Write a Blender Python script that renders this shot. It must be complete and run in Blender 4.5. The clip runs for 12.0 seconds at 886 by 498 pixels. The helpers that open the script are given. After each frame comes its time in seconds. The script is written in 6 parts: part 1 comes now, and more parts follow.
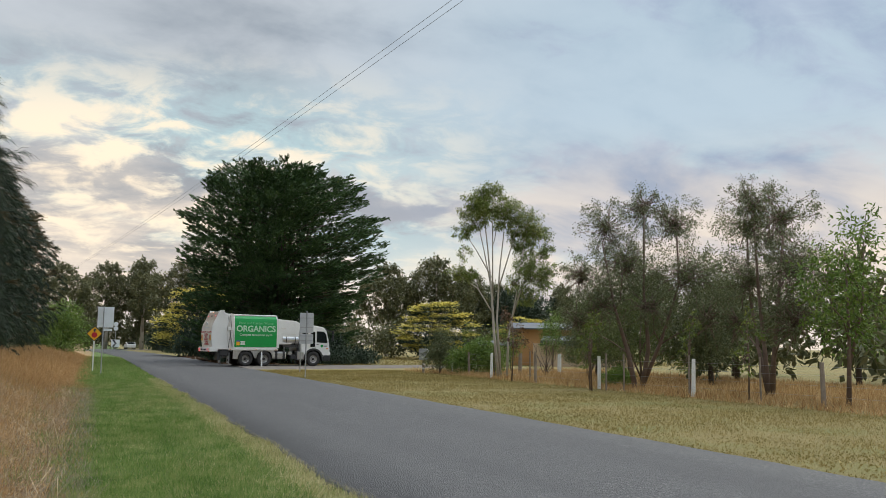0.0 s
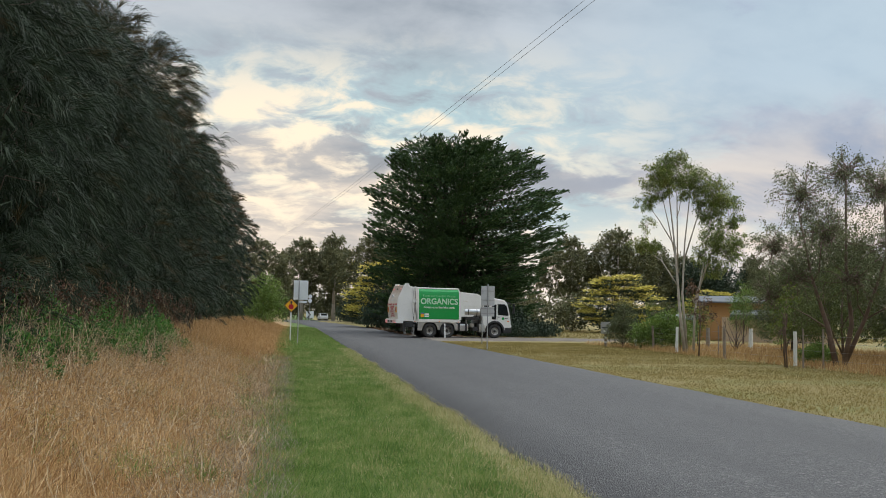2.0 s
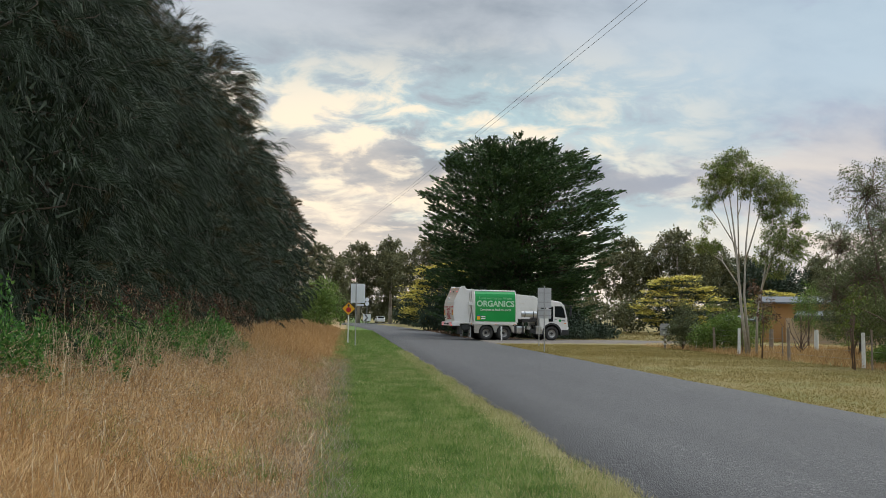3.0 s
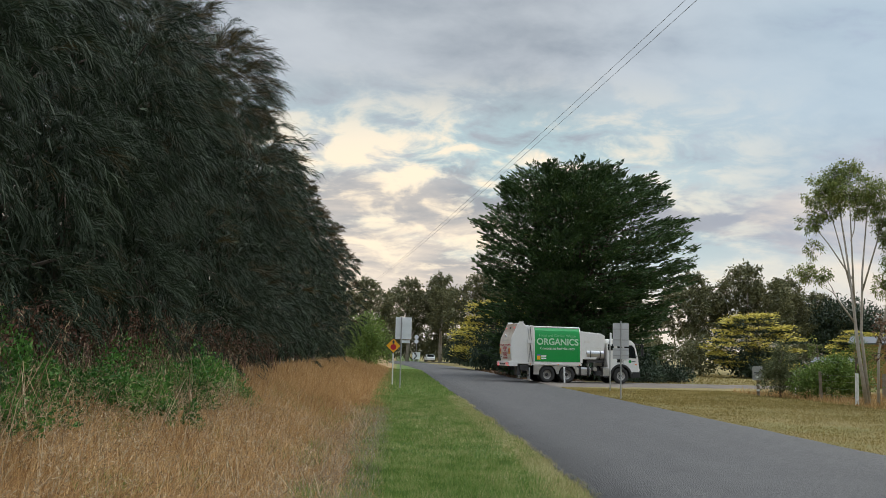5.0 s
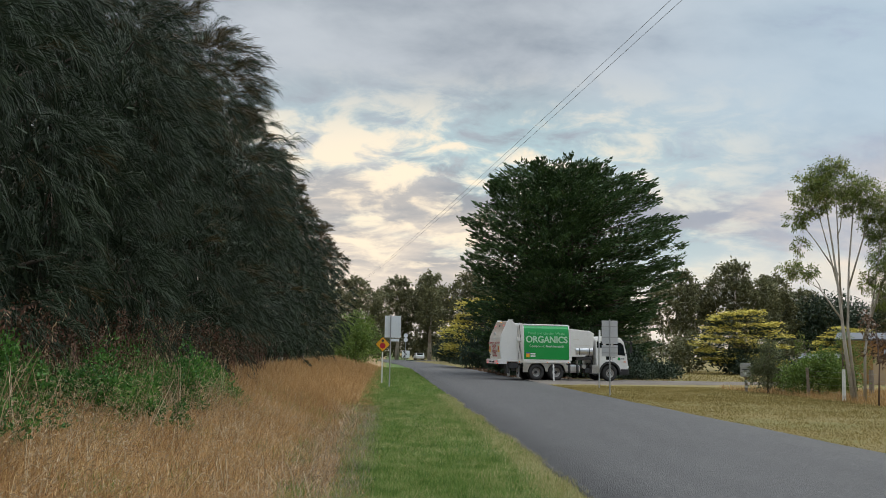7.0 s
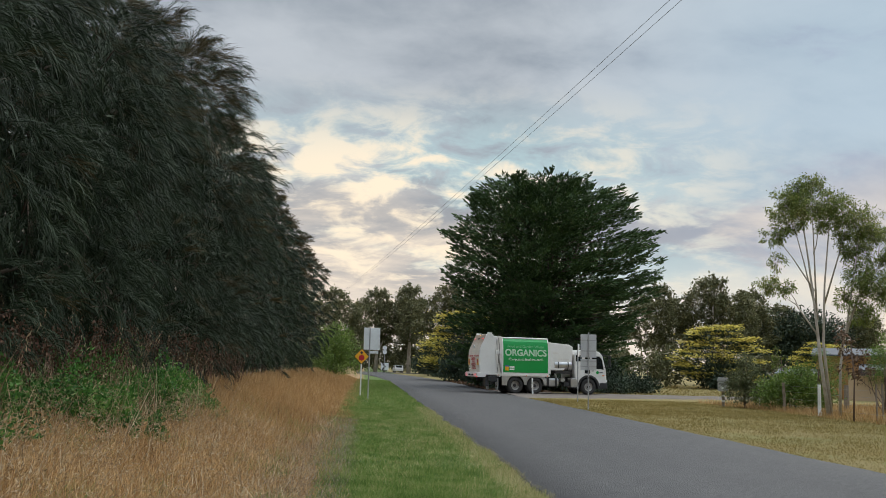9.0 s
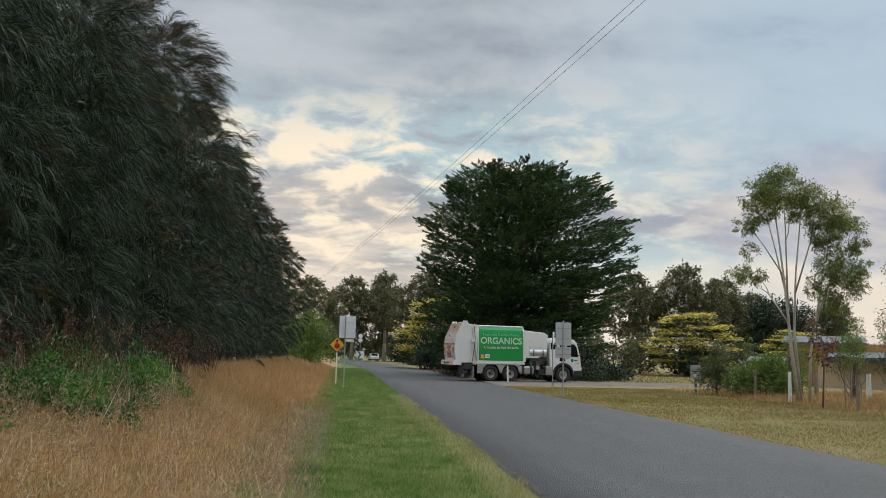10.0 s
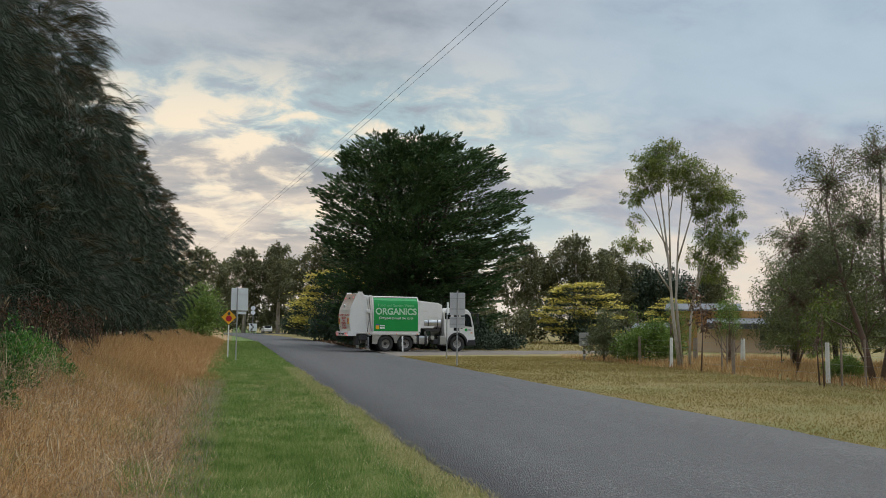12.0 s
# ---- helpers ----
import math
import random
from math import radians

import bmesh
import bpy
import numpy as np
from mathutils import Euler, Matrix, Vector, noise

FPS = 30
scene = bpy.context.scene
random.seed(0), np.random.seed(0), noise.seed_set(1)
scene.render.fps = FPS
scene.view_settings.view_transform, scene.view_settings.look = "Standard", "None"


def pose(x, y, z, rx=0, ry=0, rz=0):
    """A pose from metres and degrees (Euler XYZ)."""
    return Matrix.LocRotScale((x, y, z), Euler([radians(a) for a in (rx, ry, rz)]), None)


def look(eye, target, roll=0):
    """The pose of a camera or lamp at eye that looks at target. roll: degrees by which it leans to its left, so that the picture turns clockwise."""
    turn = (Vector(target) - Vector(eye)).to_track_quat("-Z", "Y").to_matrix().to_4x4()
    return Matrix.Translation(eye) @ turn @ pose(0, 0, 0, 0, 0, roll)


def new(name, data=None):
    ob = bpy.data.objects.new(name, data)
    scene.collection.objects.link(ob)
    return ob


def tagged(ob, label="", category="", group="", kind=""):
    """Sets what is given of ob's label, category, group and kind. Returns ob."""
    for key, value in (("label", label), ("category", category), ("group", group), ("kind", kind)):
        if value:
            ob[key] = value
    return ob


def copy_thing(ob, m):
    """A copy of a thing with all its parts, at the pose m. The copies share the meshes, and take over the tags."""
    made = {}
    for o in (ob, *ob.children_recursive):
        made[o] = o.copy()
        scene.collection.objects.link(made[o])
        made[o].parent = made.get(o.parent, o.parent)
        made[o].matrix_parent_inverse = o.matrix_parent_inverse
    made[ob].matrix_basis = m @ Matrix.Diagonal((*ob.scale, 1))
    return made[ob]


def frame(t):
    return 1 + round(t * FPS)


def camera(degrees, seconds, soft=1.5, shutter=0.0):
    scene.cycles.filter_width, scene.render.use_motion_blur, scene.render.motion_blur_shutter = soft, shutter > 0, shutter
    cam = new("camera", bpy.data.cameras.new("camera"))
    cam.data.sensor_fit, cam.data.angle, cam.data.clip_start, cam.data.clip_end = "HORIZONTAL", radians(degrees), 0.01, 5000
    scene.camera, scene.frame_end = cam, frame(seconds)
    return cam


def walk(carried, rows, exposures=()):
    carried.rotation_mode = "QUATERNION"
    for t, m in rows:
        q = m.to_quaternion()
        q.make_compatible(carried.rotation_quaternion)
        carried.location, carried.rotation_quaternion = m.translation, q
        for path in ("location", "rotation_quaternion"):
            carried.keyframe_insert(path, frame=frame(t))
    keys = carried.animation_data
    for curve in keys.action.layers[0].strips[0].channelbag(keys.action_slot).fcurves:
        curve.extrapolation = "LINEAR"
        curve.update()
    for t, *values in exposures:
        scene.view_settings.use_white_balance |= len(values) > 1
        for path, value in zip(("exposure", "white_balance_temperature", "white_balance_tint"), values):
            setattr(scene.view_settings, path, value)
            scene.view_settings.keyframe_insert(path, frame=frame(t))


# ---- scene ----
# camera and its walk
cam = camera(55.11, 12.0, soft=0.7)
walk(cam, [
    (0.0, pose(-0.30, -5.70, 1.64, 96.46, -0.72, -22.28)),
    (0.5, pose(-0.30, -5.70, 1.64, 95.76, -1.39, -15.92)),
    (1.0, pose(-0.30, -5.70, 1.64, 94.78, -1.36, -13.77)),
    (1.5, pose(-0.30, -5.70, 1.64, 94.42, -1.08, -12.00)),
    (2.0, pose(-0.30, -5.70, 1.64, 94.45, -1.11, -10.18)),
    (2.5, pose(-0.30, -5.70, 1.64, 94.58, -0.85, -8.15)),
    (3.0, pose(-0.30, -5.70, 1.64, 94.55, -0.85, -6.39)),
    (3.2, pose(-0.30, -5.70, 1.64, 94.85, -0.85, -5.60)),
    (4.8, pose(0, -0.02, 1.65, 96.85, -1.38, -3.16)),
    (5.0, pose(0, 0, 1.65, 97.06, -1.39, -3.02)),
    (5.5, pose(0, 0, 1.65, 97.79, -1.41, -2.73)),
    (6.0, pose(0, 0, 1.65, 98.04, -1.34, -2.91)),
    (6.5, pose(0, 0, 1.65, 97.43, -1.13, -3.44)),
    (7.0, pose(0, 0, 1.65, 96.96, -1.07, -3.73)),
    (9.0, pose(0, 0, 1.65, 97.83, -1.47, -5.13)),
    (9.5, pose(0, 0, 1.65, 97.47, -1.23, -5.79)),
    (10.0, pose(0, 0, 1.65, 97.08, -1.38, -6.76)),
    (10.5, pose(0, 0, 1.65, 96.69, -1.35, -7.98)),
    (11.0, pose(0, 0, 1.65, 96.27, -1.14, -9.24)),
    (11.5, pose(0, 0, 1.65, 95.80, -0.80, -10.92)),
    (12.0, pose(0, 0, 1.65, 95.24, -0.60, -13.80)),
], exposures=[(0.0, 1.05), (7.0, 1.0), (10.0, 0.93), (12.0, 0.86)])

# ---- sky and sun ----
SUN_EL, SUN_AZ = radians(58), radians(70)
world = bpy.data.worlds.new("morning_sky")
scene.world = world
world.use_nodes = True
wt = world.node_tree
for nd in list(wt.nodes):
    wt.nodes.remove(nd)


def wnode(kind, **sets):
    nd = wt.nodes.new(kind)
    for key, val in sets.items():
        if key in nd.inputs:
            nd.inputs[key].default_value = val
    return nd


def wmath(op, a, b=None, clamp=False):
    nd = wt.nodes.new("ShaderNodeMath")
    nd.operation, nd.use_clamp = op, clamp
    for k, v in enumerate((a, b)):
        if v is None:
            continue
        if hasattr(v, "links"):
            wt.links.new(v, nd.inputs[k])
        else:
            nd.inputs[k].default_value = v
    return nd.outputs[0]


def wmix(fac, a, b):
    nd = wt.nodes.new("ShaderNodeMix")
    nd.data_type = "RGBA"
    for sock, v in ((nd.inputs[0], fac), (nd.inputs[6], a), (nd.inputs[7], b)):
        if hasattr(v, "links"):
            wt.links.new(v, sock)
        else:
            sock.default_value = v
    return nd.outputs[2]


def wramp(val, lo, hi):
    nd = wt.nodes.new("ShaderNodeMapRange")
    nd.interpolation_type = "SMOOTHSTEP"
    wt.links.new(val, nd.inputs[0])
    nd.inputs[1].default_value, nd.inputs[2].default_value = lo, hi
    return nd.outputs[0]


coord = wnode("ShaderNodeTexCoord")
sep = wnode("ShaderNodeSeparateXYZ")
wt.links.new(coord.outputs["Generated"], sep.inputs[0])
up = wmath("MAXIMUM", sep.outputs[2], 0.0)
lift = wmath("ADD", up, 0.30)
comb = wnode("ShaderNodeCombineXYZ")
wt.links.new(wmath("DIVIDE", sep.outputs[0], lift), comb.inputs[0])
wt.links.new(wmath("DIVIDE", sep.outputs[1], lift), comb.inputs[1])


def wnoise(scale, detail, rough, shift=(0, 0, 0), stretch=(1, 1, 1), distort=0.0):
    mp = wt.nodes.new("ShaderNodeMapping")
    mp.inputs["Location"].default_value, mp.inputs["Scale"].default_value = shift, stretch
    wt.links.new(comb.outputs[0], mp.inputs[0])
    nd = wnode("ShaderNodeTexNoise", Scale=scale, Detail=detail, Roughness=rough, Distortion=distort)
    wt.links.new(mp.outputs[0], nd.inputs["Vector"])
    return nd.outputs[0]


sky = wt.nodes.new("ShaderNodeTexSky")
sky.sky_type, sky.sun_disc = "NISHITA", False
sky.sun_elevation, sky.sun_rotation = SUN_EL, SUN_AZ
sky_dim = wt.nodes.new("ShaderNodeVectorMath")
sky_dim.operation = "SCALE"
wt.links.new(sky.outputs[0], sky_dim.inputs[0])
sky_dim.inputs["Scale"].default_value = 0.085

big = wnoise(1.0, 4, 0.5, (3.1, 0.4, 0), (0.55, 1.2, 1), 0.25)
fine = wnoise(2.9, 6, 0.55, (1.7, 6.2, 0), (0.8, 1.05, 1), 0.35)
wisp = wnoise(8.0, 7, 0.6, (8.0, 2.0, 0), (0.9, 1.05, 1), 0.4)
# cloud deck: soft grey-blue undersides with paler ridges, clearing to the right
shade = wmath("ADD", wmath("ADD", wmath("MULTIPLY", big, 0.6), wmath("MULTIPLY", fine, 0.3)), wmath("MULTIPLY", wisp, 0.1))
clearing = wramp(sep.outputs[0], 0.12, 0.56)
dark = wmix(clearing, (0.23, 0.275, 0.33, 1), (0.255, 0.335, 0.47, 1))
pale = wmix(clearing, (0.50, 0.54, 0.585, 1), (0.46, 0.54, 0.645, 1))
deck = wmix(wramp(shade, 0.41, 0.60), dark, pale)
low_light = wramp(up, 0.27, 0.10)
deck = wmix(wmath("MULTIPLY", low_light, wmath("ADD", wmath("MULTIPLY", wramp(fine, 0.36, 0.6), 0.65), 0.25)), deck, (0.88, 0.75, 0.61, 1))
# warm light from behind the deck, low over the road
warm_el = wramp(up, 0.335, 0.22)
warm_az = wramp(wmath("SUBTRACT", sep.outputs[1], wmath("ABSOLUTE", wmath("SUBTRACT", sep.outputs[0], 0.03))), 0.35, 0.95)
warm = wmath("MULTIPLY", warm_el, warm_az)
puff = wmath("ADD", wmath("MULTIPLY", fine, 0.38), wmath("MULTIPLY", wisp, 0.62))
lit = wmath("MULTIPLY", warm, wmath("MULTIPLY", wramp(puff, 0.46, 0.585), 0.95))
# openings to the blue, under the lit puffs
gap = wramp(wmath("ADD", wmath("MULTIPLY", wisp, 0.3), wmath("MULTIPLY", big, 0.7)), 0.47, 0.54)
hole = wmath("MULTIPLY", wmath("MULTIPLY", gap, wmath("ADD", wmath("MULTIPLY", warm, 1.0), wmath("MULTIPLY", clearing, 0.3), True)), 0.9)
col = wmix(hole, deck, wmix(0.8, sky_dim.outputs[0], (0.50, 0.69, 0.70, 1)))
col = wmix(lit, col, (1.0, 0.845, 0.64, 1))
# haze near the horizon
col = wmix(wmath("MULTIPLY", wramp(up, 0.14, 0.0), 0.75), col, (0.86, 0.74, 0.62, 1))
# the sky is boosted high overhead, mostly above the view, to light the ground
bright = wt.nodes.new("ShaderNodeVectorMath")
bright.operation = "SCALE"
wt.links.new(col, bright.inputs[0])
zen = wt.nodes.new("ShaderNodeMapRange")
zen.interpolation_type = "SMOOTHSTEP"
wt.links.new(up, zen.inputs[0])
for k, v in enumerate((0.40, 0.95, 0.55, 1.95)):
    zen.inputs[k + 1].default_value = v
wt.links.new(zen.outputs[0], bright.inputs["Scale"])
back = wnode("ShaderNodeBackground")
wt.links.new(bright.outputs[0], back.inputs[0])
back.inputs[1].default_value = 1.0
wout = wnode("ShaderNodeOutputWorld")
wt.links.new(back.outputs[0], wout.inputs[0])

sun = new("sun", bpy.data.lights.new("sun", "SUN"))
sun.data.energy, sun.data.angle, sun.data.color = 1.05, radians(60), (1.0, 0.93, 0.82)
sun.matrix_world = look((0, 0, 0), (-math.sin(SUN_AZ), -math.cos(SUN_AZ), -math.tan(SUN_EL)))

# ---- materials ----


def nodes_of(name):
    m = bpy.data.materials.new(name)
    m.use_nodes = True
    return m, m.node_tree, m.node_tree.nodes["Principled BSDF"]


def noise_node(nt, scale, detail=4, rough=0.55, vec=None):
    nd = nt.nodes.new("ShaderNodeTexNoise")
    nd.inputs["Scale"].default_value, nd.inputs["Detail"].default_value, nd.inputs["Roughness"].default_value = scale, detail, rough
    if vec is not None:
        nt.links.new(vec, nd.inputs["Vector"])
    return nd.outputs[0]


def ramp_node(nt, fac, stops):
    nd = nt.nodes.new("ShaderNodeValToRGB")
    while len(nd.color_ramp.elements) < len(stops):
        nd.color_ramp.elements.new(0.5)
    for el, (p, c) in zip(nd.color_ramp.elements, stops):
        el.position, el.color = p, (*c, 1)
    nt.links.new(fac, nd.inputs[0])
    return nd.outputs[0]


def mix_node(nt, fac, a, b, mode="MIX"):
    nd = nt.nodes.new("ShaderNodeMix")
    nd.data_type, nd.blend_type = "RGBA", mode
    for sock, v in ((nd.inputs[0], fac), (nd.inputs[6], a), (nd.inputs[7], b)):
        if hasattr(v, "links"):
            nt.links.new(v, sock)
        else:
            sock.default_value = v if not isinstance(v, tuple) or len(v) == 4 else (*v, 1)
    return nd.outputs[2]


def map_node(nt, fac, lo, hi, a=0.0, b=1.0):
    nd = nt.nodes.new("ShaderNodeMapRange")
    nt.links.new(fac, nd.inputs[0])
    for k, v in enumerate((lo, hi, a, b)):
        nd.inputs[k + 1].default_value = v
    return nd.outputs[0]


def bump_node(nt, bsdf, height, strength, dist=0.02):
    nd = nt.nodes.new("ShaderNodeBump")
    nd.inputs["Strength"].default_value, nd.inputs["Distance"].default_value = strength, dist
    nt.links.new(height, nd.inputs["Height"])
    nt.links.new(nd.outputs[0], bsdf.inputs["Normal"])


def surface(name, a, b, rough=0.6, metal=0.0, coarse=1.5, fine=40, bump=0.15, dirt=None, dirt_amount=0.0):
    """Paint, wood, stone or metal with colour at two scales and fine relief."""
    m, nt, bsdf = nodes_of(name)
    vec = nt.nodes.new("ShaderNodeTexCoord").outputs["Object"]
    n1, n2 = noise_node(nt, coarse, 5, 0.6, vec), noise_node(nt, fine, 4, 0.6, vec)
    mixed = map_node(nt, n1, 0.3, 0.7)
    col = mix_node(nt, mixed, a, b)
    col = mix_node(nt, 0.25, col, ramp_node(nt, n2, [(0.3, tuple(c * 0.6 for c in a)), (0.7, tuple(min(1, c * 1.25) for c in b))]))
    if dirt:
        d = map_node(nt, noise_node(nt, coarse * 2.2, 6, 0.65, vec), 0.62 - dirt_amount * 0.4, 0.8, 0.0, min(1, dirt_amount * 1.6))
        col = mix_node(nt, d, col, dirt)
    nt.links.new(col, bsdf.inputs["Base Color"])
    nt.links.new(map_node(nt, n2, 0.2, 0.8, max(0.02, rough - 0.1), min(1, rough + 0.1)), bsdf.inputs["Roughness"])
    bsdf.inputs["Metallic"].default_value = metal
    if bump:
        bump_node(nt, bsdf, n2, bump, 0.01)
    return m


def leafy(name, stops, rough=0.6, through_light=0.25, patch=0.35, size=0.7):
    """Leaves: each leaf its own tone, drifting over the crown."""
    m, nt, bsdf = nodes_of(name)
    isl = nt.nodes.new("ShaderNodeNewGeometry").outputs["Random Per Island"]
    obj = nt.nodes.new("ShaderNodeTexCoord").outputs["Object"]
    drift = map_node(nt, noise_node(nt, size, 3, 0.6, obj), 0.3, 0.7)
    fac = nt.nodes.new("ShaderNodeMix")
    fac.data_type = "FLOAT"
    fac.inputs[0].default_value = patch
    nt.links.new(isl, fac.inputs[2])
    nt.links.new(drift, fac.inputs[3])
    col = ramp_node(nt, fac.outputs[0], stops)
    nt.links.new(col, bsdf.inputs["Base Color"])
    bsdf.inputs["Roughness"].default_value = rough
    bsdf.inputs["Specular IOR Level"].default_value = 0.25
    if through_light:
        tr = nt.nodes.new("ShaderNodeBsdfTranslucent")
        nt.links.new(col, tr.inputs[0])
        mx = nt.nodes.new("ShaderNodeMixShader")
        mx.inputs[0].default_value = through_light
        nt.links.new(bsdf.outputs[0], mx.inputs[1])
        nt.links.new(tr.outputs[0], mx.inputs[2])
        nt.links.new(mx.outputs[0], nt.nodes["Material Output"].inputs[0])
    return m


def lamp_glass(name, colour, glow):
    m, nt, bsdf = nodes_of(name)
    bsdf.inputs["Base Color"].default_value = (*colour, 1)
    bsdf.inputs["Roughness"].default_value = 0.2
    if glow:
        bsdf.inputs["Emission Color"].default_value = (*colour, 1)
        bsdf.inputs["Emission Strength"].default_value = glow
    return m


def glass(name, tint):
    m, nt, bsdf = nodes_of(name)
    bsdf.inputs["Base Color"].default_value = (*tint, 1)
    bsdf.inputs["Roughness"].default_value = 0.04
    bsdf.inputs["IOR"].default_value = 1.5
    bsdf.inputs["Specular IOR Level"].default_value = 0.8
    return m


def asphalt_material():
    """Worn chip seal: dark binder, pale and dark stones, lengthwise wheel tracks and old blotches."""
    m, nt, bsdf = nodes_of("asphalt")
    pos = nt.nodes.new("ShaderNodeTexCoord").outputs["Object"]
    stone = nt.nodes.new("ShaderNodeTexVoronoi")
    stone.inputs["Scale"].default_value = 52
    nt.links.new(pos, stone.inputs["Vector"])
    pick = nt.nodes.new("ShaderNodeSeparateColor")
    nt.links.new(stone.outputs["Color"], pick.inputs[0])
    grain = noise_node(nt, 26, 6, 0.95, pos)
    mp = nt.nodes.new("ShaderNodeMapping")
    mp.inputs["Scale"].default_value = (1.0, 0.035, 1)
    nt.links.new(pos, mp.inputs[0])
    track = noise_node(nt, 1.25, 4, 0.6, mp.outputs[0])
    blot = noise_node(nt, 0.55, 6, 0.65, pos)
    col = ramp_node(nt, grain, [(0.36, (0.004, 0.004, 0.004)), (0.5, (0.031, 0.030, 0.0315)), (0.68, (0.15, 0.143, 0.138))])
    col = mix_node(nt, map_node(nt, pick.outputs[0], 0.86, 0.98, 0.0, 0.75), col, (0.2, 0.19, 0.18))
    col = mix_node(nt, map_node(nt, track, 0.44, 0.6, 0.0, 0.6), col, (0.034, 0.033, 0.0335))
    col = mix_node(nt, map_node(nt, blot, 0.5, 0.75, 0.0, 0.45), col, (0.074, 0.072, 0.0715))
    nt.links.new(col, bsdf.inputs["Base Color"])
    bsdf.inputs["Roughness"].default_value = 0.62
    bump_node(nt, bsdf, stone.outputs["Distance"], 1.0, 0.014)
    return m


def ground_material():
    """Soil, mown grass and straw, by where one stands across the road, with ragged borders."""
    m, nt, bsdf = nodes_of("verge_ground")
    pos = nt.nodes.new("ShaderNodeTexCoord").outputs["Object"]
    sp = nt.nodes.new("ShaderNodeSeparateXYZ")
    nt.links.new(pos, sp.inputs[0])
    wob = noise_node(nt, 0.9, 5, 0.65, pos)
    add = nt.nodes.new("ShaderNodeMath")
    add.operation = "MULTIPLY_ADD"
    nt.links.new(wob, add.inputs[0])
    add.inputs[1].default_value = 1.6
    nt.links.new(sp.outputs[0], add.inputs[2])
    x = add.outputs[0]  # x + 0.8 on average
    n1, n2, n3 = noise_node(nt, 30, 5, 0.7, pos), noise_node(nt, 3.0, 5, 0.6, pos), noise_node(nt, 0.35, 4, 0.55, pos)
    green = ramp_node(nt, n1, [(0.3, (0.035, 0.065, 0.012)), (0.55, (0.085, 0.14, 0.025)), (0.8, (0.18, 0.21, 0.06))])
    straw = ramp_node(nt, n1, [(0.3, (0.12, 0.075, 0.03)), (0.55, (0.3, 0.2, 0.09)), (0.8, (0.42, 0.31, 0.16))])
    mown = ramp_node(nt, n1, [(0.3, (0.12, 0.095, 0.03)), (0.55, (0.225, 0.175, 0.06)), (0.8, (0.33, 0.26, 0.105))])
    mown = mix_node(nt, map_node(nt, n3, 0.48, 0.68, 0.0, 0.5), mown, green)
    soil = ramp_node(nt, n2, [(0.35, (0.10, 0.075, 0.05)), (0.65, (0.2, 0.155, 0.11))])
    g = mix_node(nt, map_node(nt, n2, 0.55, 0.75, 0.0, 0.3), green, mown)
    col = mix_node(nt, map_node(nt, x, 0.05, 0.75), straw, g)
    col = mix_node(nt, map_node(nt, x, -3.6, -2.4), soil, col)
    col = mix_node(nt, map_node(nt, x, 6.0, 6.4), col, mown)
    nt.links.new(col, bsdf.inputs["Base Color"])
    bsdf.inputs["Roughness"].default_value = 0.95
    bump_node(nt, bsdf, n1, 0.8, 0.05)
    return m


def grimy_material():
    """Cream paint with brown exhaust grime that runs down in streaks from the top of the tailgate."""
    m, nt, bsdf = nodes_of("grimy_panel")
    pos = nt.nodes.new("ShaderNodeTexCoord").outputs["Object"]
    sp = nt.nodes.new("ShaderNodeSeparateXYZ")
    nt.links.new(pos, sp.inputs[0])
    mp = nt.nodes.new("ShaderNodeMapping")
    mp.inputs["Scale"].default_value = (1.0, 9.0, 0.7)
    nt.links.new(pos, mp.inputs[0])
    streak, cloud, speck = noise_node(nt, 1.6, 6, 0.65, mp.outputs[0]), noise_node(nt, 1.7, 5, 0.6, pos), noise_node(nt, 45, 4, 0.6, pos)
    col = mix_node(nt, map_node(nt, cloud, 0.3, 0.7), (0.60, 0.55, 0.47), (0.70, 0.66, 0.59))
    run = nt.nodes.new("ShaderNodeMath")
    run.operation = "MULTIPLY_ADD"
    nt.links.new(streak, run.inputs[0])
    run.inputs[1].default_value = 1.1
    nt.links.new(sp.outputs[2], run.inputs[2])
    col = mix_node(nt, map_node(nt, run.outputs[0], 2.9, 3.75, 0.0, 0.85), col, (0.23, 0.155, 0.095))
    col = mix_node(nt, map_node(nt, speck, 0.55, 0.8, 0.0, 0.3), col, (0.32, 0.25, 0.18))
    nt.links.new(col, bsdf.inputs["Base Color"])
    bsdf.inputs["Roughness"].default_value = 0.5
    bump_node(nt, bsdf, speck, 0.05, 0.01)
    return m


ASPHALT, GROUND = asphalt_material(), ground_material()
GRAVEL = surface("gravel", (0.085, 0.07, 0.06), (0.17, 0.145, 0.122), 0.95, 0, 0.6, 60, 0.6)
DRY = leafy("dry_grass", [(0.0, (0.13, 0.07, 0.027)), (0.3, (0.335, 0.19, 0.078)), (0.65, (0.51, 0.325, 0.145)), (0.9, (0.655, 0.48, 0.265)), (1.0, (0.81, 0.70, 0.50))], 0.7, 0.4, 0.3)
LAWN = leafy("green_grass", [(0.0, (0.045, 0.10, 0.018)), (0.35, (0.12, 0.21, 0.042)), (0.6, (0.215, 0.295, 0.08)), (0.82, (0.36, 0.36, 0.15)), (1.0, (0.72, 0.60, 0.36))], 0.6, 0.4, 0.45, 1.6)
MOWN = leafy("mown_grass", [(0.0, (0.12, 0.11, 0.03)), (0.4, (0.235, 0.185, 0.06)), (0.8, (0.33, 0.255, 0.10)), (1.0, (0.5, 0.41, 0.21))], 0.7, 0.35, 0.45)
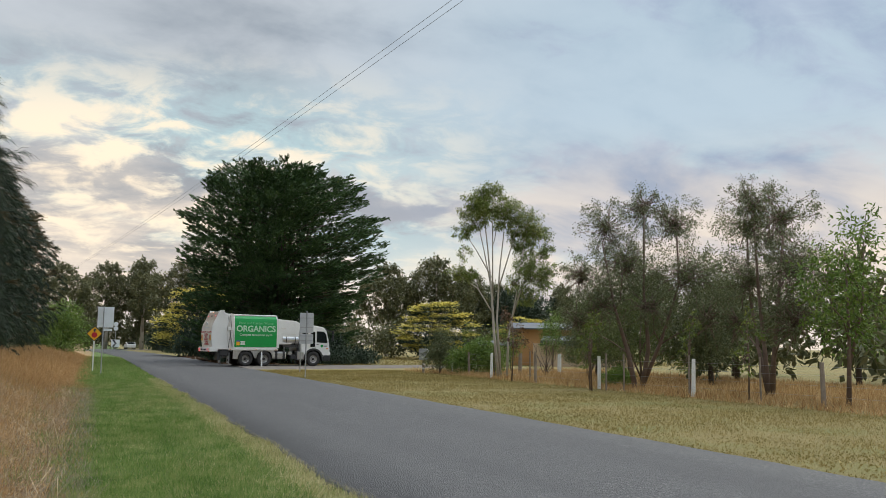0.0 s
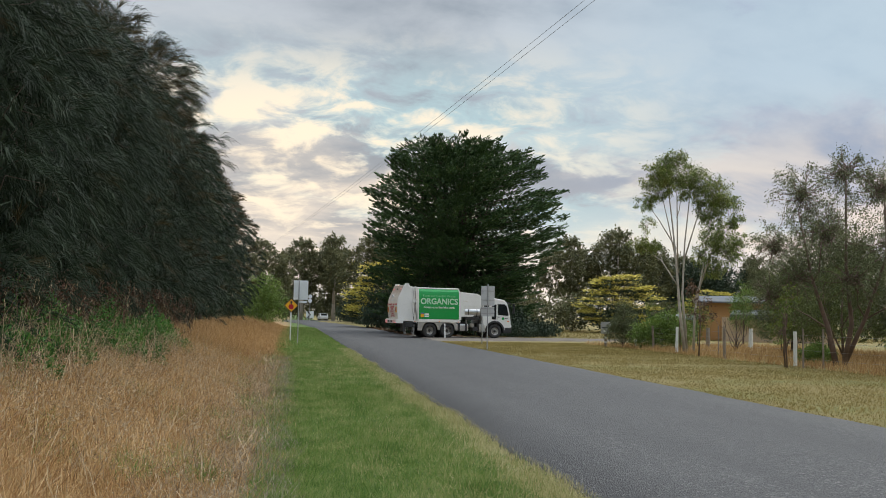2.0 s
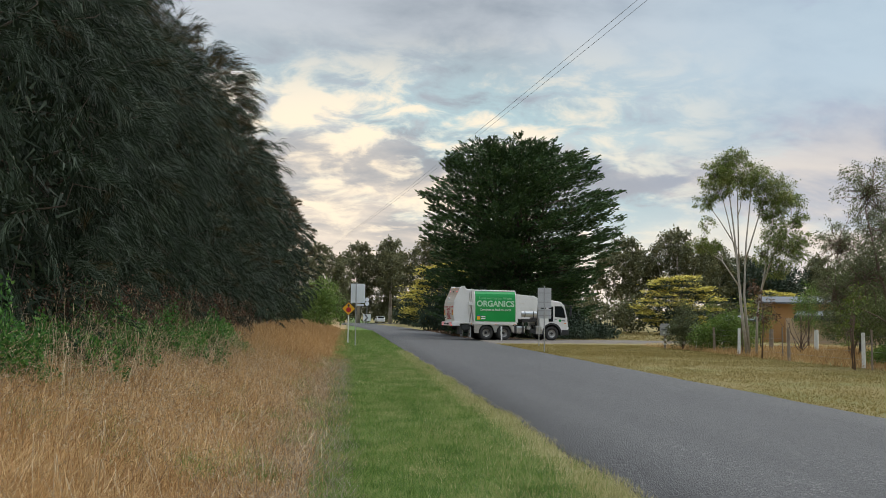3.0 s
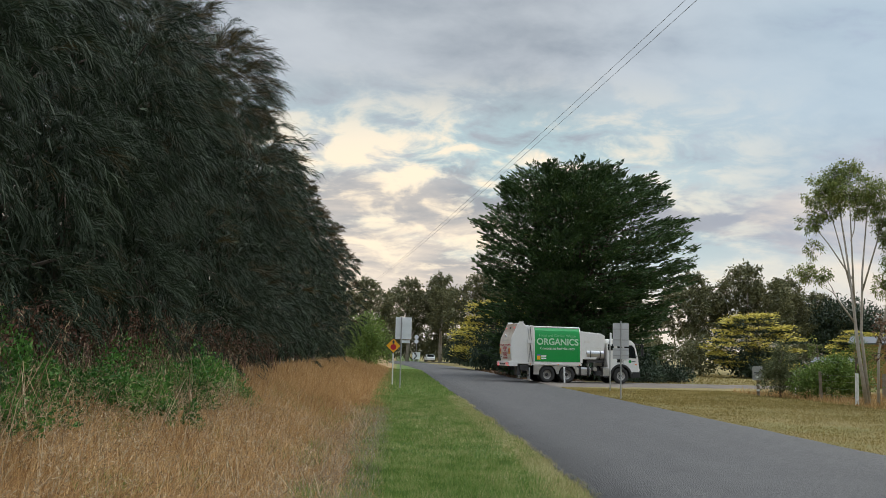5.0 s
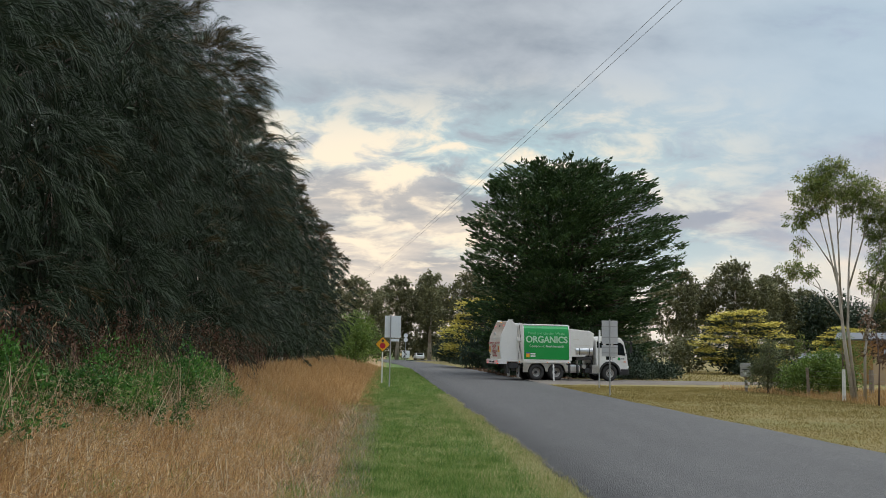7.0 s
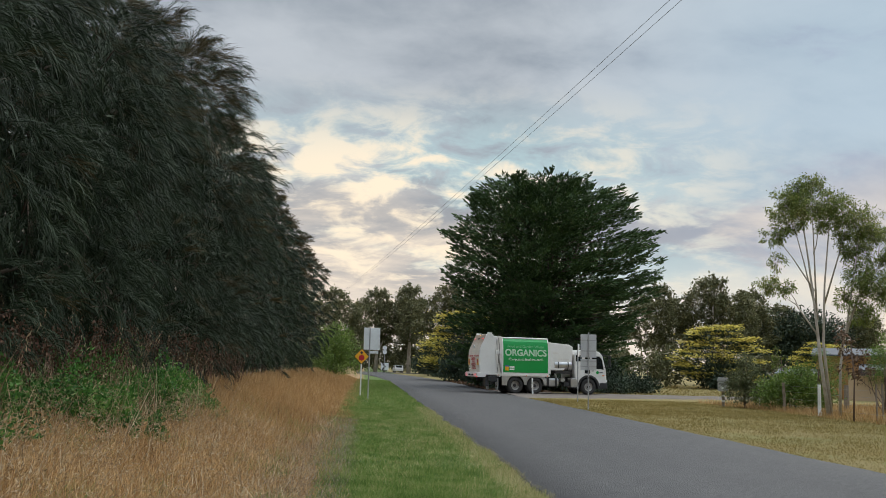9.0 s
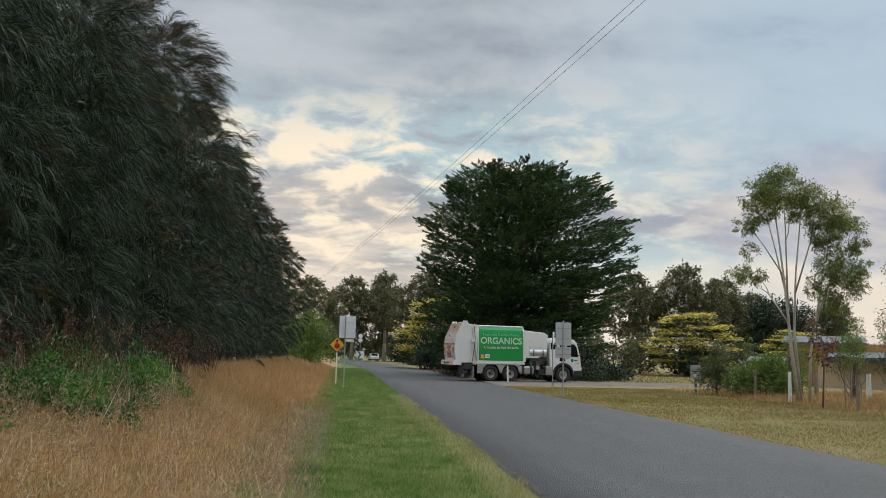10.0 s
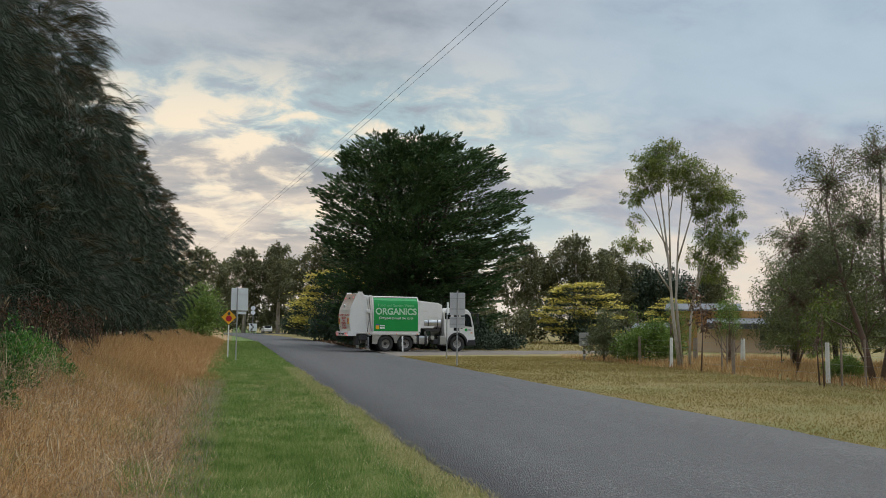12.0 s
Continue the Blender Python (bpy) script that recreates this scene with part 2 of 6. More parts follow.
BLEACHED = leafy("bleached_grass", [(0.0, (0.2, 0.2, 0.07)), (0.4, (0.40, 0.36, 0.16)), (0.8, (0.6, 0.53, 0.3)), (1.0, (0.75, 0.68, 0.46))], 0.7, 0.4, 0.3)
THATCH = leafy("dead_thatch", [(0.0, (0.13, 0.10, 0.07)), (0.4, (0.27, 0.22, 0.165)), (0.8, (0.44, 0.38, 0.30)), (1.0, (0.6, 0.54, 0.44))], 0.8, 0.25, 0.3)
SEED = leafy("seed_stalks", [(0.0, (0.19, 0.12, 0.07)), (0.5, (0.36, 0.27, 0.16)), (1.0, (0.6, 0.5, 0.34))], 0.7, 0.2, 0.2)
DOCK = leafy("reddish_stalks", [(0.0, (0.056, 0.030, 0.021)), (0.6, (0.120, 0.064, 0.043)), (1.0, (0.208, 0.128, 0.085))], 0.8, 0.1, 0.3)
WEED = leafy("weed_leaves", [(0.0, (0.016, 0.05, 0.014)), (0.4, (0.05, 0.14, 0.03)), (0.75, (0.11, 0.25, 0.05)), (1.0, (0.24, 0.38, 0.1))], 0.5, 0.35, 0.45, 1.2)
SHEOAK = leafy("sheoak_needles", [(0.0, (0.009, 0.016, 0.009)), (0.45, (0.021, 0.036, 0.019)), (0.8, (0.041, 0.063, 0.033)), (1.0, (0.072, 0.088, 0.045))], 0.65, 0.12, 0.5)
# lighter, browner needle colour that paints the sunlit tops of the she-oaks
SHEOAK_BROWN = leafy("sheoak_needles_sunlit_brown", [(0.0, (0.026, 0.024, 0.011)), (0.45, (0.058, 0.048, 0.021)), (0.8, (0.095, 0.072, 0.029)), (1.0, (0.135, 0.095, 0.04))], 0.65, 0.15, 0.5)
CYPRESS = leafy("cypress_sprays", [(0.0, (0.017, 0.037, 0.014)), (0.5, (0.043, 0.083, 0.028)), (0.85, (0.079, 0.132, 0.040)), (1.0, (0.144, 0.165, 0.057))], 0.6, 0.08, 0.4)
GOLDEN = leafy("golden_tips", [(0.0, (0.230, 0.216, 0.051)), (0.5, (0.517, 0.446, 0.085)), (1.0, (0.747, 0.632, 0.152))], 0.6, 0.2, 0.3)
GUM = leafy("gum_leaves", [(0.0, (0.060, 0.095, 0.018)), (0.5, (0.145, 0.188, 0.041)), (0.85, (0.242, 0.258, 0.069)), (1.0, (0.351, 0.306, 0.101))], 0.5, 0.3, 0.45)
FARGUM = leafy("far_gum_leaves", [(0.0, (0.050, 0.059, 0.028)), (0.5, (0.111, 0.118, 0.052)), (1.0, (0.211, 0.187, 0.089))], 0.6, 0.15, 0.5)
OLIVE = leafy("grey_green_leaves", [(0.0, (0.050, 0.062, 0.027)), (0.5, (0.117, 0.136, 0.061)), (1.0, (0.216, 0.224, 0.112))], 0.55, 0.25, 0.4)
BRIGHT = leafy("bright_green_leaves", [(0.0, (0.050, 0.094, 0.018)), (0.5, (0.125, 0.200, 0.037)), (1.0, (0.250, 0.312, 0.075))], 0.5, 0.3, 0.4)
FEATHERY = leafy("feathery_leaves", [(0.0, (0.055, 0.075, 0.022)), (0.5, (0.125, 0.155, 0.048)), (1.0, (0.225, 0.24, 0.09))], 0.55, 0.3, 0.4)
RUST = leafy("reddish_leaves", [(0.0, (0.06, 0.04, 0.025)), (0.5, (0.13, 0.075, 0.045)), (1.0, (0.2, 0.13, 0.07))], 0.5, 0.2, 0.3)
PINE = leafy("dark_pine", [(0.0, (0.016, 0.028, 0.018)), (0.5, (0.034, 0.054, 0.032)), (1.0, (0.06, 0.085, 0.045))], 0.6, 0.05, 0.4)
BARK = surface("dark_bark", (0.05, 0.038, 0.03), (0.12, 0.09, 0.07), 0.9, 0, 3, 30, 0.6)
PALE_BARK = surface("pale_bark", (0.34, 0.30, 0.255), (0.52, 0.47, 0.41), 0.75, 0, 2.5, 25, 0.25, (0.2, 0.15, 0.11), 0.25)
TWIG = surface("twigs", (0.09, 0.06, 0.045), (0.19, 0.13, 0.1), 0.9, 0, 3, 30, 0.3)
WHITE = surface("white_paint", (0.66, 0.655, 0.63), (0.74, 0.735, 0.71), 0.38, 0, 1.2, 60, 0.03, (0.42, 0.38, 0.31), 0.22)
CREAM = surface("cream_panel", (0.62, 0.6, 0.55), (0.7, 0.68, 0.63), 0.4, 0, 1.0, 60, 0.03, (0.4, 0.35, 0.28), 0.25)
GRIMY = grimy_material()
GREENP = surface("green_vinyl", (0.012, 0.26, 0.055), (0.016, 0.31, 0.068), 0.22, 0, 0.8, 80, 0.02)
BLACK = surface("black_plastic", (0.012, 0.012, 0.013), (0.03, 0.03, 0.031), 0.55, 0, 3, 60, 0.1)
RUBBER = surface("tyre_rubber", (0.016, 0.016, 0.016), (0.04, 0.038, 0.035), 0.85, 0, 4, 60, 0.2)
STEEL = surface("brushed_steel", (0.45, 0.45, 0.45), (0.6, 0.6, 0.6), 0.35, 0.9, 3, 90, 0.05, (0.2, 0.17, 0.14), 0.25)
CHASSIS = surface("chassis", (0.02, 0.02, 0.022), (0.05, 0.046, 0.042), 0.7, 0.2, 3, 40, 0.2)
RIM = surface("wheel_steel", (0.36, 0.35, 0.33), (0.5, 0.49, 0.47), 0.5, 0.5, 4, 60, 0.1, (0.12, 0.1, 0.08), 0.35)
RED = surface("red_plastic", (0.4, 0.01, 0.015), (0.5, 0.016, 0.02), 0.4, 0, 2, 60, 0.05)
REDP = surface("red_vinyl", (0.42, 0.008, 0.02), (0.48, 0.012, 0.03), 0.4, 0, 2, 60, 0.0)
YELLOW = surface("yellow_vinyl", (0.75, 0.36, 0.01), (0.82, 0.42, 0.015), 0.4, 0, 2, 60, 0.0)
FADED = surface("faded_vinyl", (0.14, 0.42, 0.18), (0.2, 0.5, 0.25), 0.35, 0, 3, 60, 0.0)
LEAFPRINT = surface("leaf_pattern_vinyl", (0.16, 0.46, 0.22), (0.58, 0.72, 0.6), 0.35, 0, 14, 60, 0.0)
LETTER = surface("white_vinyl", (0.72, 0.76, 0.72), (0.8, 0.82, 0.78), 0.35, 0, 3, 60, 0.0)
DARKBAR = surface("dark_print", (0.02, 0.025, 0.035), (0.04, 0.045, 0.06), 0.5, 0, 3, 60, 0.0)
BLUE = surface("blue_print", (0.03, 0.07, 0.3), (0.04, 0.09, 0.36), 0.4, 0, 3, 60, 0.0)
SIGNBACK = surface("sign_back", (0.46, 0.48, 0.5), (0.56, 0.58, 0.6), 0.45, 0.4, 1.5, 60, 0.04)
SIGNWHITE = surface("sign_white", (0.66, 0.7, 0.74), (0.74, 0.78, 0.8), 0.4, 0, 1.5, 60, 0.02)
GALV = surface("galvanised", (0.34, 0.35, 0.36), (0.46, 0.47, 0.48), 0.5, 0.7, 5, 80, 0.08)
POSTWHITE = surface("post_white", (0.68, 0.68, 0.66), (0.78, 0.78, 0.75), 0.6, 0, 4, 60, 0.1, (0.3, 0.26, 0.2), 0.25)
WOOD = surface("weathered_wood", (0.16, 0.12, 0.09), (0.3, 0.25, 0.2), 0.85, 0, 5, 60, 0.4)
TIN = surface("roof_tin", (0.10, 0.11, 0.122), (0.145, 0.155, 0.165), 0.6, 0.0, 1.0, 50, 0.05, (0.25, 0.2, 0.17), 0.25)
TIN.node_tree.nodes["Principled BSDF"].inputs["Specular IOR Level"].default_value = 0.1
OCHRE = surface("ochre_wall", (0.44, 0.235, 0.085), (0.52, 0.29, 0.115), 0.85, 0, 0.8, 40, 0.2)
SANDY = surface("sand_wall", (0.5, 0.36, 0.23), (0.57, 0.43, 0.28), 0.85, 0, 0.8, 40, 0.2)
FASCIA = surface("dark_fascia", (0.035, 0.035, 0.04), (0.06, 0.06, 0.065), 0.6, 0, 2, 40, 0.1)
GLASS = glass("dark_glass", (0.012, 0.016, 0.018))
RED_LAMP = lamp_glass("red_lamp", (0.8, 0.03, 0.03), 1.2)
AMBER_LAMP = lamp_glass("amber_lamp", (1.0, 0.42, 0.04), 3.0)
CLEAR_LAMP = lamp_glass("clear_lamp", (0.7, 0.72, 0.74), 0.0)
ORANGE = lamp_glass("orange_marker", (0.8, 0.2, 0.02), 0.0)
WIRE = surface("cable", (0.2, 0.2, 0.205), (0.26, 0.26, 0.265), 0.6, 0, 3, 40, 0.0)

# ---- building helpers ----
rng = np.random.default_rng(7)


def part(name, bm, material, parent=None, label="", kind="", smooth=False):
    """Links a bmesh as one mesh object, under a thing or a part."""
    me = bpy.data.meshes.new(name)
    bm.to_mesh(me)
    bm.free()
    me.materials.append(material)
    if smooth:
        me.polygons.foreach_set("use_smooth", [True] * len(me.polygons))
    ob = new(name, me)
    ob.parent = parent
    return tagged(ob, label, kind=kind)


def mesh_part(name, verts, faces4, faces3, material, parent=None, label="", kind=""):
    """Links arrays of vertices, quads and triangles as one mesh."""
    me = bpy.data.meshes.new(name)
    nv, n4, n3 = len(verts), len(faces4), len(faces3)
    me.vertices.add(nv)
    me.vertices.foreach_set("co", np.asarray(verts, np.float32).ravel())
    me.loops.add(n4 * 4 + n3 * 3)
    idx = np.concatenate([np.asarray(faces4, np.int32).ravel(), np.asarray(faces3, np.int32).ravel()])
    me.loops.foreach_set("vertex_index", idx)
    me.polygons.add(n4 + n3)
    start = np.concatenate([np.arange(n4) * 4, n4 * 4 + np.arange(n3) * 3]).astype(np.int32)
    me.polygons.foreach_set("loop_start", start)
    me.update(calc_edges=True)
    me.materials.append(material)
    ob = new(name, me)
    ob.parent = parent
    return tagged(ob, label, kind=kind)


def thing(name, label, category, group="", at=(0, 0, 0), turn=0.0):
    ob = new(name)
    ob.empty_display_size = 0.2
    ob.matrix_world = pose(*at, 0, 0, turn)
    return tagged(ob, label, category, group)


def unit(v):
    return v / (np.linalg.norm(v, axis=-1, keepdims=True) + 1e-9)


def leaves(base, way, length, width):
    """Diamond leaves from base points along ways."""
    n = len(base)
    way = unit(way)
    side = unit(np.cross(way, rng.normal(size=(n, 3))))
    L, Wd = np.reshape(length, (-1, 1)) * np.ones((n, 1)), np.reshape(width, (-1, 1)) * np.ones((n, 1))
    mid = base + way * L * 0.45
    v = np.stack([base, mid + side * Wd / 2, base + way * L, mid - side * Wd / 2], 1).reshape(-1, 3)
    return v, np.arange(n * 4).reshape(-1, 4)


def blades(base, way, length, width, droop):
    """Bent, tapering blades: a quad and a tip each."""
    n = len(base)
    way = unit(way)
    L = np.reshape(length, (-1, 1)) * np.ones((n, 1))
    Wd = np.reshape(width, (-1, 1)) * np.ones((n, 1))
    dr = np.reshape(droop, (-1, 1)) * np.ones((n, 1))
    side = unit(np.cross(way, rng.normal(size=(n, 3)) + np.array([0, 0, 0.3]))) * Wd / 2
    mid = base + way * L * 0.55
    tip = mid + unit(way * 0.45 + np.array([0, 0, -1.0]) * dr) * L * 0.45
    v = np.stack([base - side, base + side, mid + side * 0.7, mid - side * 0.7, tip], 1).reshape(-1, 3)
    k = (np.arange(n) * 5)[:, None]
    return v, k + np.array([[0, 1, 2, 3]]), k + np.array([[3, 2, 4]])


def needles(base, way, length, width, droop):
    """Fine bent needles, a folded diamond each."""
    n = len(base)
    way = unit(way)
    L = np.reshape(length, (-1, 1)) * np.ones((n, 1))
    side = unit(np.cross(way, rng.normal(size=(n, 3)))) * np.reshape(width, (-1, 1)) * np.ones((n, 1)) / 2
    mid = base + way * L * 0.5
    tip = mid + unit(way * 0.6 + np.array([0, 0, -1.0]) * np.reshape(droop, (-1, 1))) * L * 0.5
    return np.stack([base, mid + side, tip, mid - side], 1).reshape(-1, 3), np.arange(n * 4).reshape(-1, 4), np.zeros((0, 3), int)


def spikes(base, way, length, width):
    """Straight thin needles or short blades, one triangle each."""
    n = len(base)
    way = unit(way)
    L = np.reshape(length, (-1, 1)) * np.ones((n, 1))
    side = unit(np.cross(way, rng.normal(size=(n, 3)))) * np.reshape(width, (-1, 1)) * np.ones((n, 1)) / 2
    v = np.stack([base - side, base + side, base + way * L], 1).reshape(-1, 3)
    return v, np.zeros((0, 4), int), np.arange(n * 3).reshape(-1, 3)


def tube(bm, pts, r0, r1, sides=7):
    """A tapering limb along points."""
    rings = []
    pts = [Vector(p) for p in pts]
    for i, p in enumerate(pts):
        d = (pts[min(i + 1, len(pts) - 1)] - pts[max(i - 1, 0)]).normalized()
        a = d.orthogonal().normalized()
        b = d.cross(a)
        r = r0 + (r1 - r0) * i / (len(pts) - 1)
        rings.append([bm.verts.new(p + (a * math.cos(t) + b * math.sin(t)) * r) for t in [2 * math.pi * k / sides for k in range(sides)]])
    for r, s in zip(rings, rings[1:]):
        for k in range(sides):
            bm.faces.new((r[k], r[(k + 1) % sides], s[(k + 1) % sides], s[k]))
    bm.faces.new(rings[0][::-1])
    bm.faces.new(rings[-1])


def limb(bm, a, b, r0, r1, sway=0.15, sides=6, n=5):
    a, b = np.array(a, float), np.array(b, float)
    pts = [a + (b - a) * t + rng.normal(size=3) * sway * math.sin(math.pi * t) for t in np.linspace(0, 1, n)]
    tube(bm, pts, r0, r1, sides)


def box(bm, x0, x1, y0, y1, z0, z1, bevel=0.0):
    made = bmesh.ops.create_cube(bm, size=1)["verts"]
    for v in made:
        v.co = Vector(((x0 + x1) / 2 + v.co.x * (x1 - x0), (y0 + y1) / 2 + v.co.y * (y1 - y0), (z0 + z1) / 2 + v.co.z * (z1 - z0)))
    if bevel:
        edges = list({e for v in made for e in v.link_edges})
        bmesh.ops.bevel(bm, geom=edges, offset=bevel, segments=2, affect="EDGES", profile=0.6)
    return bm


def new_box(x0, x1, y0, y1, z0, z1, bevel=0.0):
    return box(bmesh.new(), x0, x1, y0, y1, z0, z1, bevel)


def cyl(bm, a, b, r, sides=16, r2=None):
    a, b = Vector(a), Vector(b)
    d = b - a
    made = bmesh.ops.create_cone(bm, cap_ends=True, segments=sides, radius1=r, radius2=r if r2 is None else r2, depth=d.length)["verts"]
    m = Matrix.Translation((a + b) / 2) @ d.to_track_quat("Z", "Y").to_matrix().to_4x4()
    bmesh.ops.transform(bm, matrix=m, verts=made)
    return bm


def prism(bm, outline, axis, lo, hi):
    """An outline in the other two axes, drawn out from lo to hi along an axis (0 x, 1 y, 2 z)."""
    def place(p, w):
        c = list(p)
        c.insert(axis, w)
        return c
    a = [bm.verts.new(place(p, lo)) for p in outline]
    b = [bm.verts.new(place(p, hi)) for p in outline]
    bm.faces.new(a[::-1])
    bm.faces.new(b)
    for i in range(len(a)):
        j = (i + 1) % len(a)
        bm.faces.new((a[i], a[j], b[j], b[i]))
    bmesh.ops.recalc_face_normals(bm, faces=bm.faces)
    return bm


def lettering(text, size, material, parent, m, name="lettering", align="CENTER", bold=0.0, wide=1.0):
    """Raised letters in the built-in font, as a mesh under a part."""
    cu = bpy.data.curves.new("text", "FONT")
    cu.body, cu.size, cu.align_x, cu.align_y, cu.extrude, cu.offset = text, size, align, "CENTER", 0.002, bold
    tmp = bpy.data.objects.new("text", cu)
    scene.collection.objects.link(tmp)
    bpy.context.view_layer.update()
    me = bpy.data.meshes.new_from_object(tmp.evaluated_get(bpy.context.evaluated_depsgraph_get()))
    bpy.data.objects.remove(tmp)
    bpy.data.curves.remove(cu)
    me.transform(m @ Matrix.Diagonal((wide, 1, 1, 1)))
    me.materials.clear()
    me.materials.append(material)
    ob = new(name, me)
    ob.parent = parent
    return ob


def bank(x, y=0.0):
    """Height of the ground: a low bank rises past the long grass."""
    t = np.clip((-0.9 - np.asarray(x, float)) / 4.2, 0, 1)
    return 0.85 * t * t * (3 - 2 * t)


# ---- ground, road, drive ----
ROAD_L, ROAD_R = 2.43, 8.85


def build_ground():
    xs = np.concatenate([[-2600, -900, -300, -90, -40, -20], np.linspace(-12, 14, 66), [18, 24, 34, 50, 90, 300, 900, 2600]])
    ys = np.concatenate([[-2600, -600, -150, -60, -30], np.linspace(-18, 90, 110), [100, 120, 150, 200, 400, 900, 2600]])
    X, Y = np.meshgrid(xs, ys)
    Z = bank(X)
    near = (np.abs(X) < 60) & (np.abs(Y) < 140)
    rough = 0.035 * np.sin(X * 2.3 + Y * 0.7) * np.sin(Y * 1.9 - X) + 0.03 * np.sin(Y * 0.8 + 2)
    Z = Z + np.where(near & ((X < ROAD_L - 0.3) | (X > ROAD_R + 0.3)), 0.25 * rough - 0.02, -0.06)
    nx, ny = len(xs), len(ys)
    q = (np.arange(ny - 1)[:, None] * nx + np.arange(nx - 1)[None]).ravel()
    faces = np.stack([q, q + 1, q + nx + 1, q + nx], 1)
    ob = mesh_part("ground", np.stack([X, Y, Z], -1).reshape(-1, 3), faces, np.zeros((0, 3), int), GROUND, kind="structure")
    tagged(ob, "grass verges, straw bank and dry paddock ground", "ground", kind="structure")
    ob.data.polygons.foreach_set("use_smooth", [True] * len(ob.data.polygons))


def build_road():
    ys = np.concatenate([np.arange(-60, 60, 0.35), np.arange(60, 175, 2.0)])
    rag = lambda y, s: 0.03 * np.sin(y * 0.9 + s) + 0.02 * np.sin(y * 2.3 + 2 * s) + 0.01 * np.sin(y * 7.7 + s)
    rows = []
    for y in ys:
        bend = 0.0 if y < 70 else -0.0006 * (y - 70) ** 2
        l, r = ROAD_L + rag(y, 0.4) + bend, ROAD_R + rag(y, 2.2) + bend
        c = (l + r) / 2
        rows.append([(l - 0.05, y, -0.08), (l, y, 0.025), (l + 1.2, y, 0.05), (c, y, 0.085), (r - 1.2, y, 0.05), (r, y, 0.025), (r + 0.05, y, -0.08)])
    v = np.array(rows).reshape(-1, 3)
    k = 7
    q = (np.arange(len(ys) - 1)[:, None] * k + np.arange(k - 1)[None]).ravel()
    ob = mesh_part("road", v, np.stack([q, q + 1, q + k + 1, q + k], 1), np.zeros((0, 3), int), ASPHALT, kind="structure")
    tagged(ob, "worn grey asphalt country road with ragged edges", "road", kind="structure")
    # cross road at the far end
    bm = new_box(-60, 60, 168, 176, -0.05, 0.03)
    tagged(part("cross_road", bm, ASPHALT, kind="structure"), "asphalt side road at the far junction", "road")
    # gravel drive that leaves the road under the big tree
    n = 40
    rows = []
    for i in range(n):
        t = i / (n - 1)
        x = 8.7 + 19 * t
        cy = 54.2 - 1.0 * t + 4 * max(0, t - 0.3) + 0.25 * math.sin(i * 1.3)
        hw = 2.4 + 4.4 * math.exp(-t * 3.5) - 1.6 * max(0, t - 0.6) + 0.2 * math.sin(i * 2.1)
        rows.append([(x, cy - hw, -0.03), (x, cy - hw * 0.8, 0.045), (x, cy, 0.07), (x, cy + hw * 0.8, 0.045), (x, cy + hw, -0.03)])
    v = np.array(rows).reshape(-1, 3)
    q = (np.arange(n - 1)[:, None] * 5 + np.arange(4)[None]).ravel()
    ob = mesh_part("driveway", v, np.stack([q, q + 5, q + 6, q + 1], 1), np.zeros((0, 3), int), GRAVEL, kind="structure")
    tagged(ob, "pale gravel driveway leaving the road", "driveway", kind="structure")


build_ground()
build_road()

# ---- trees ----


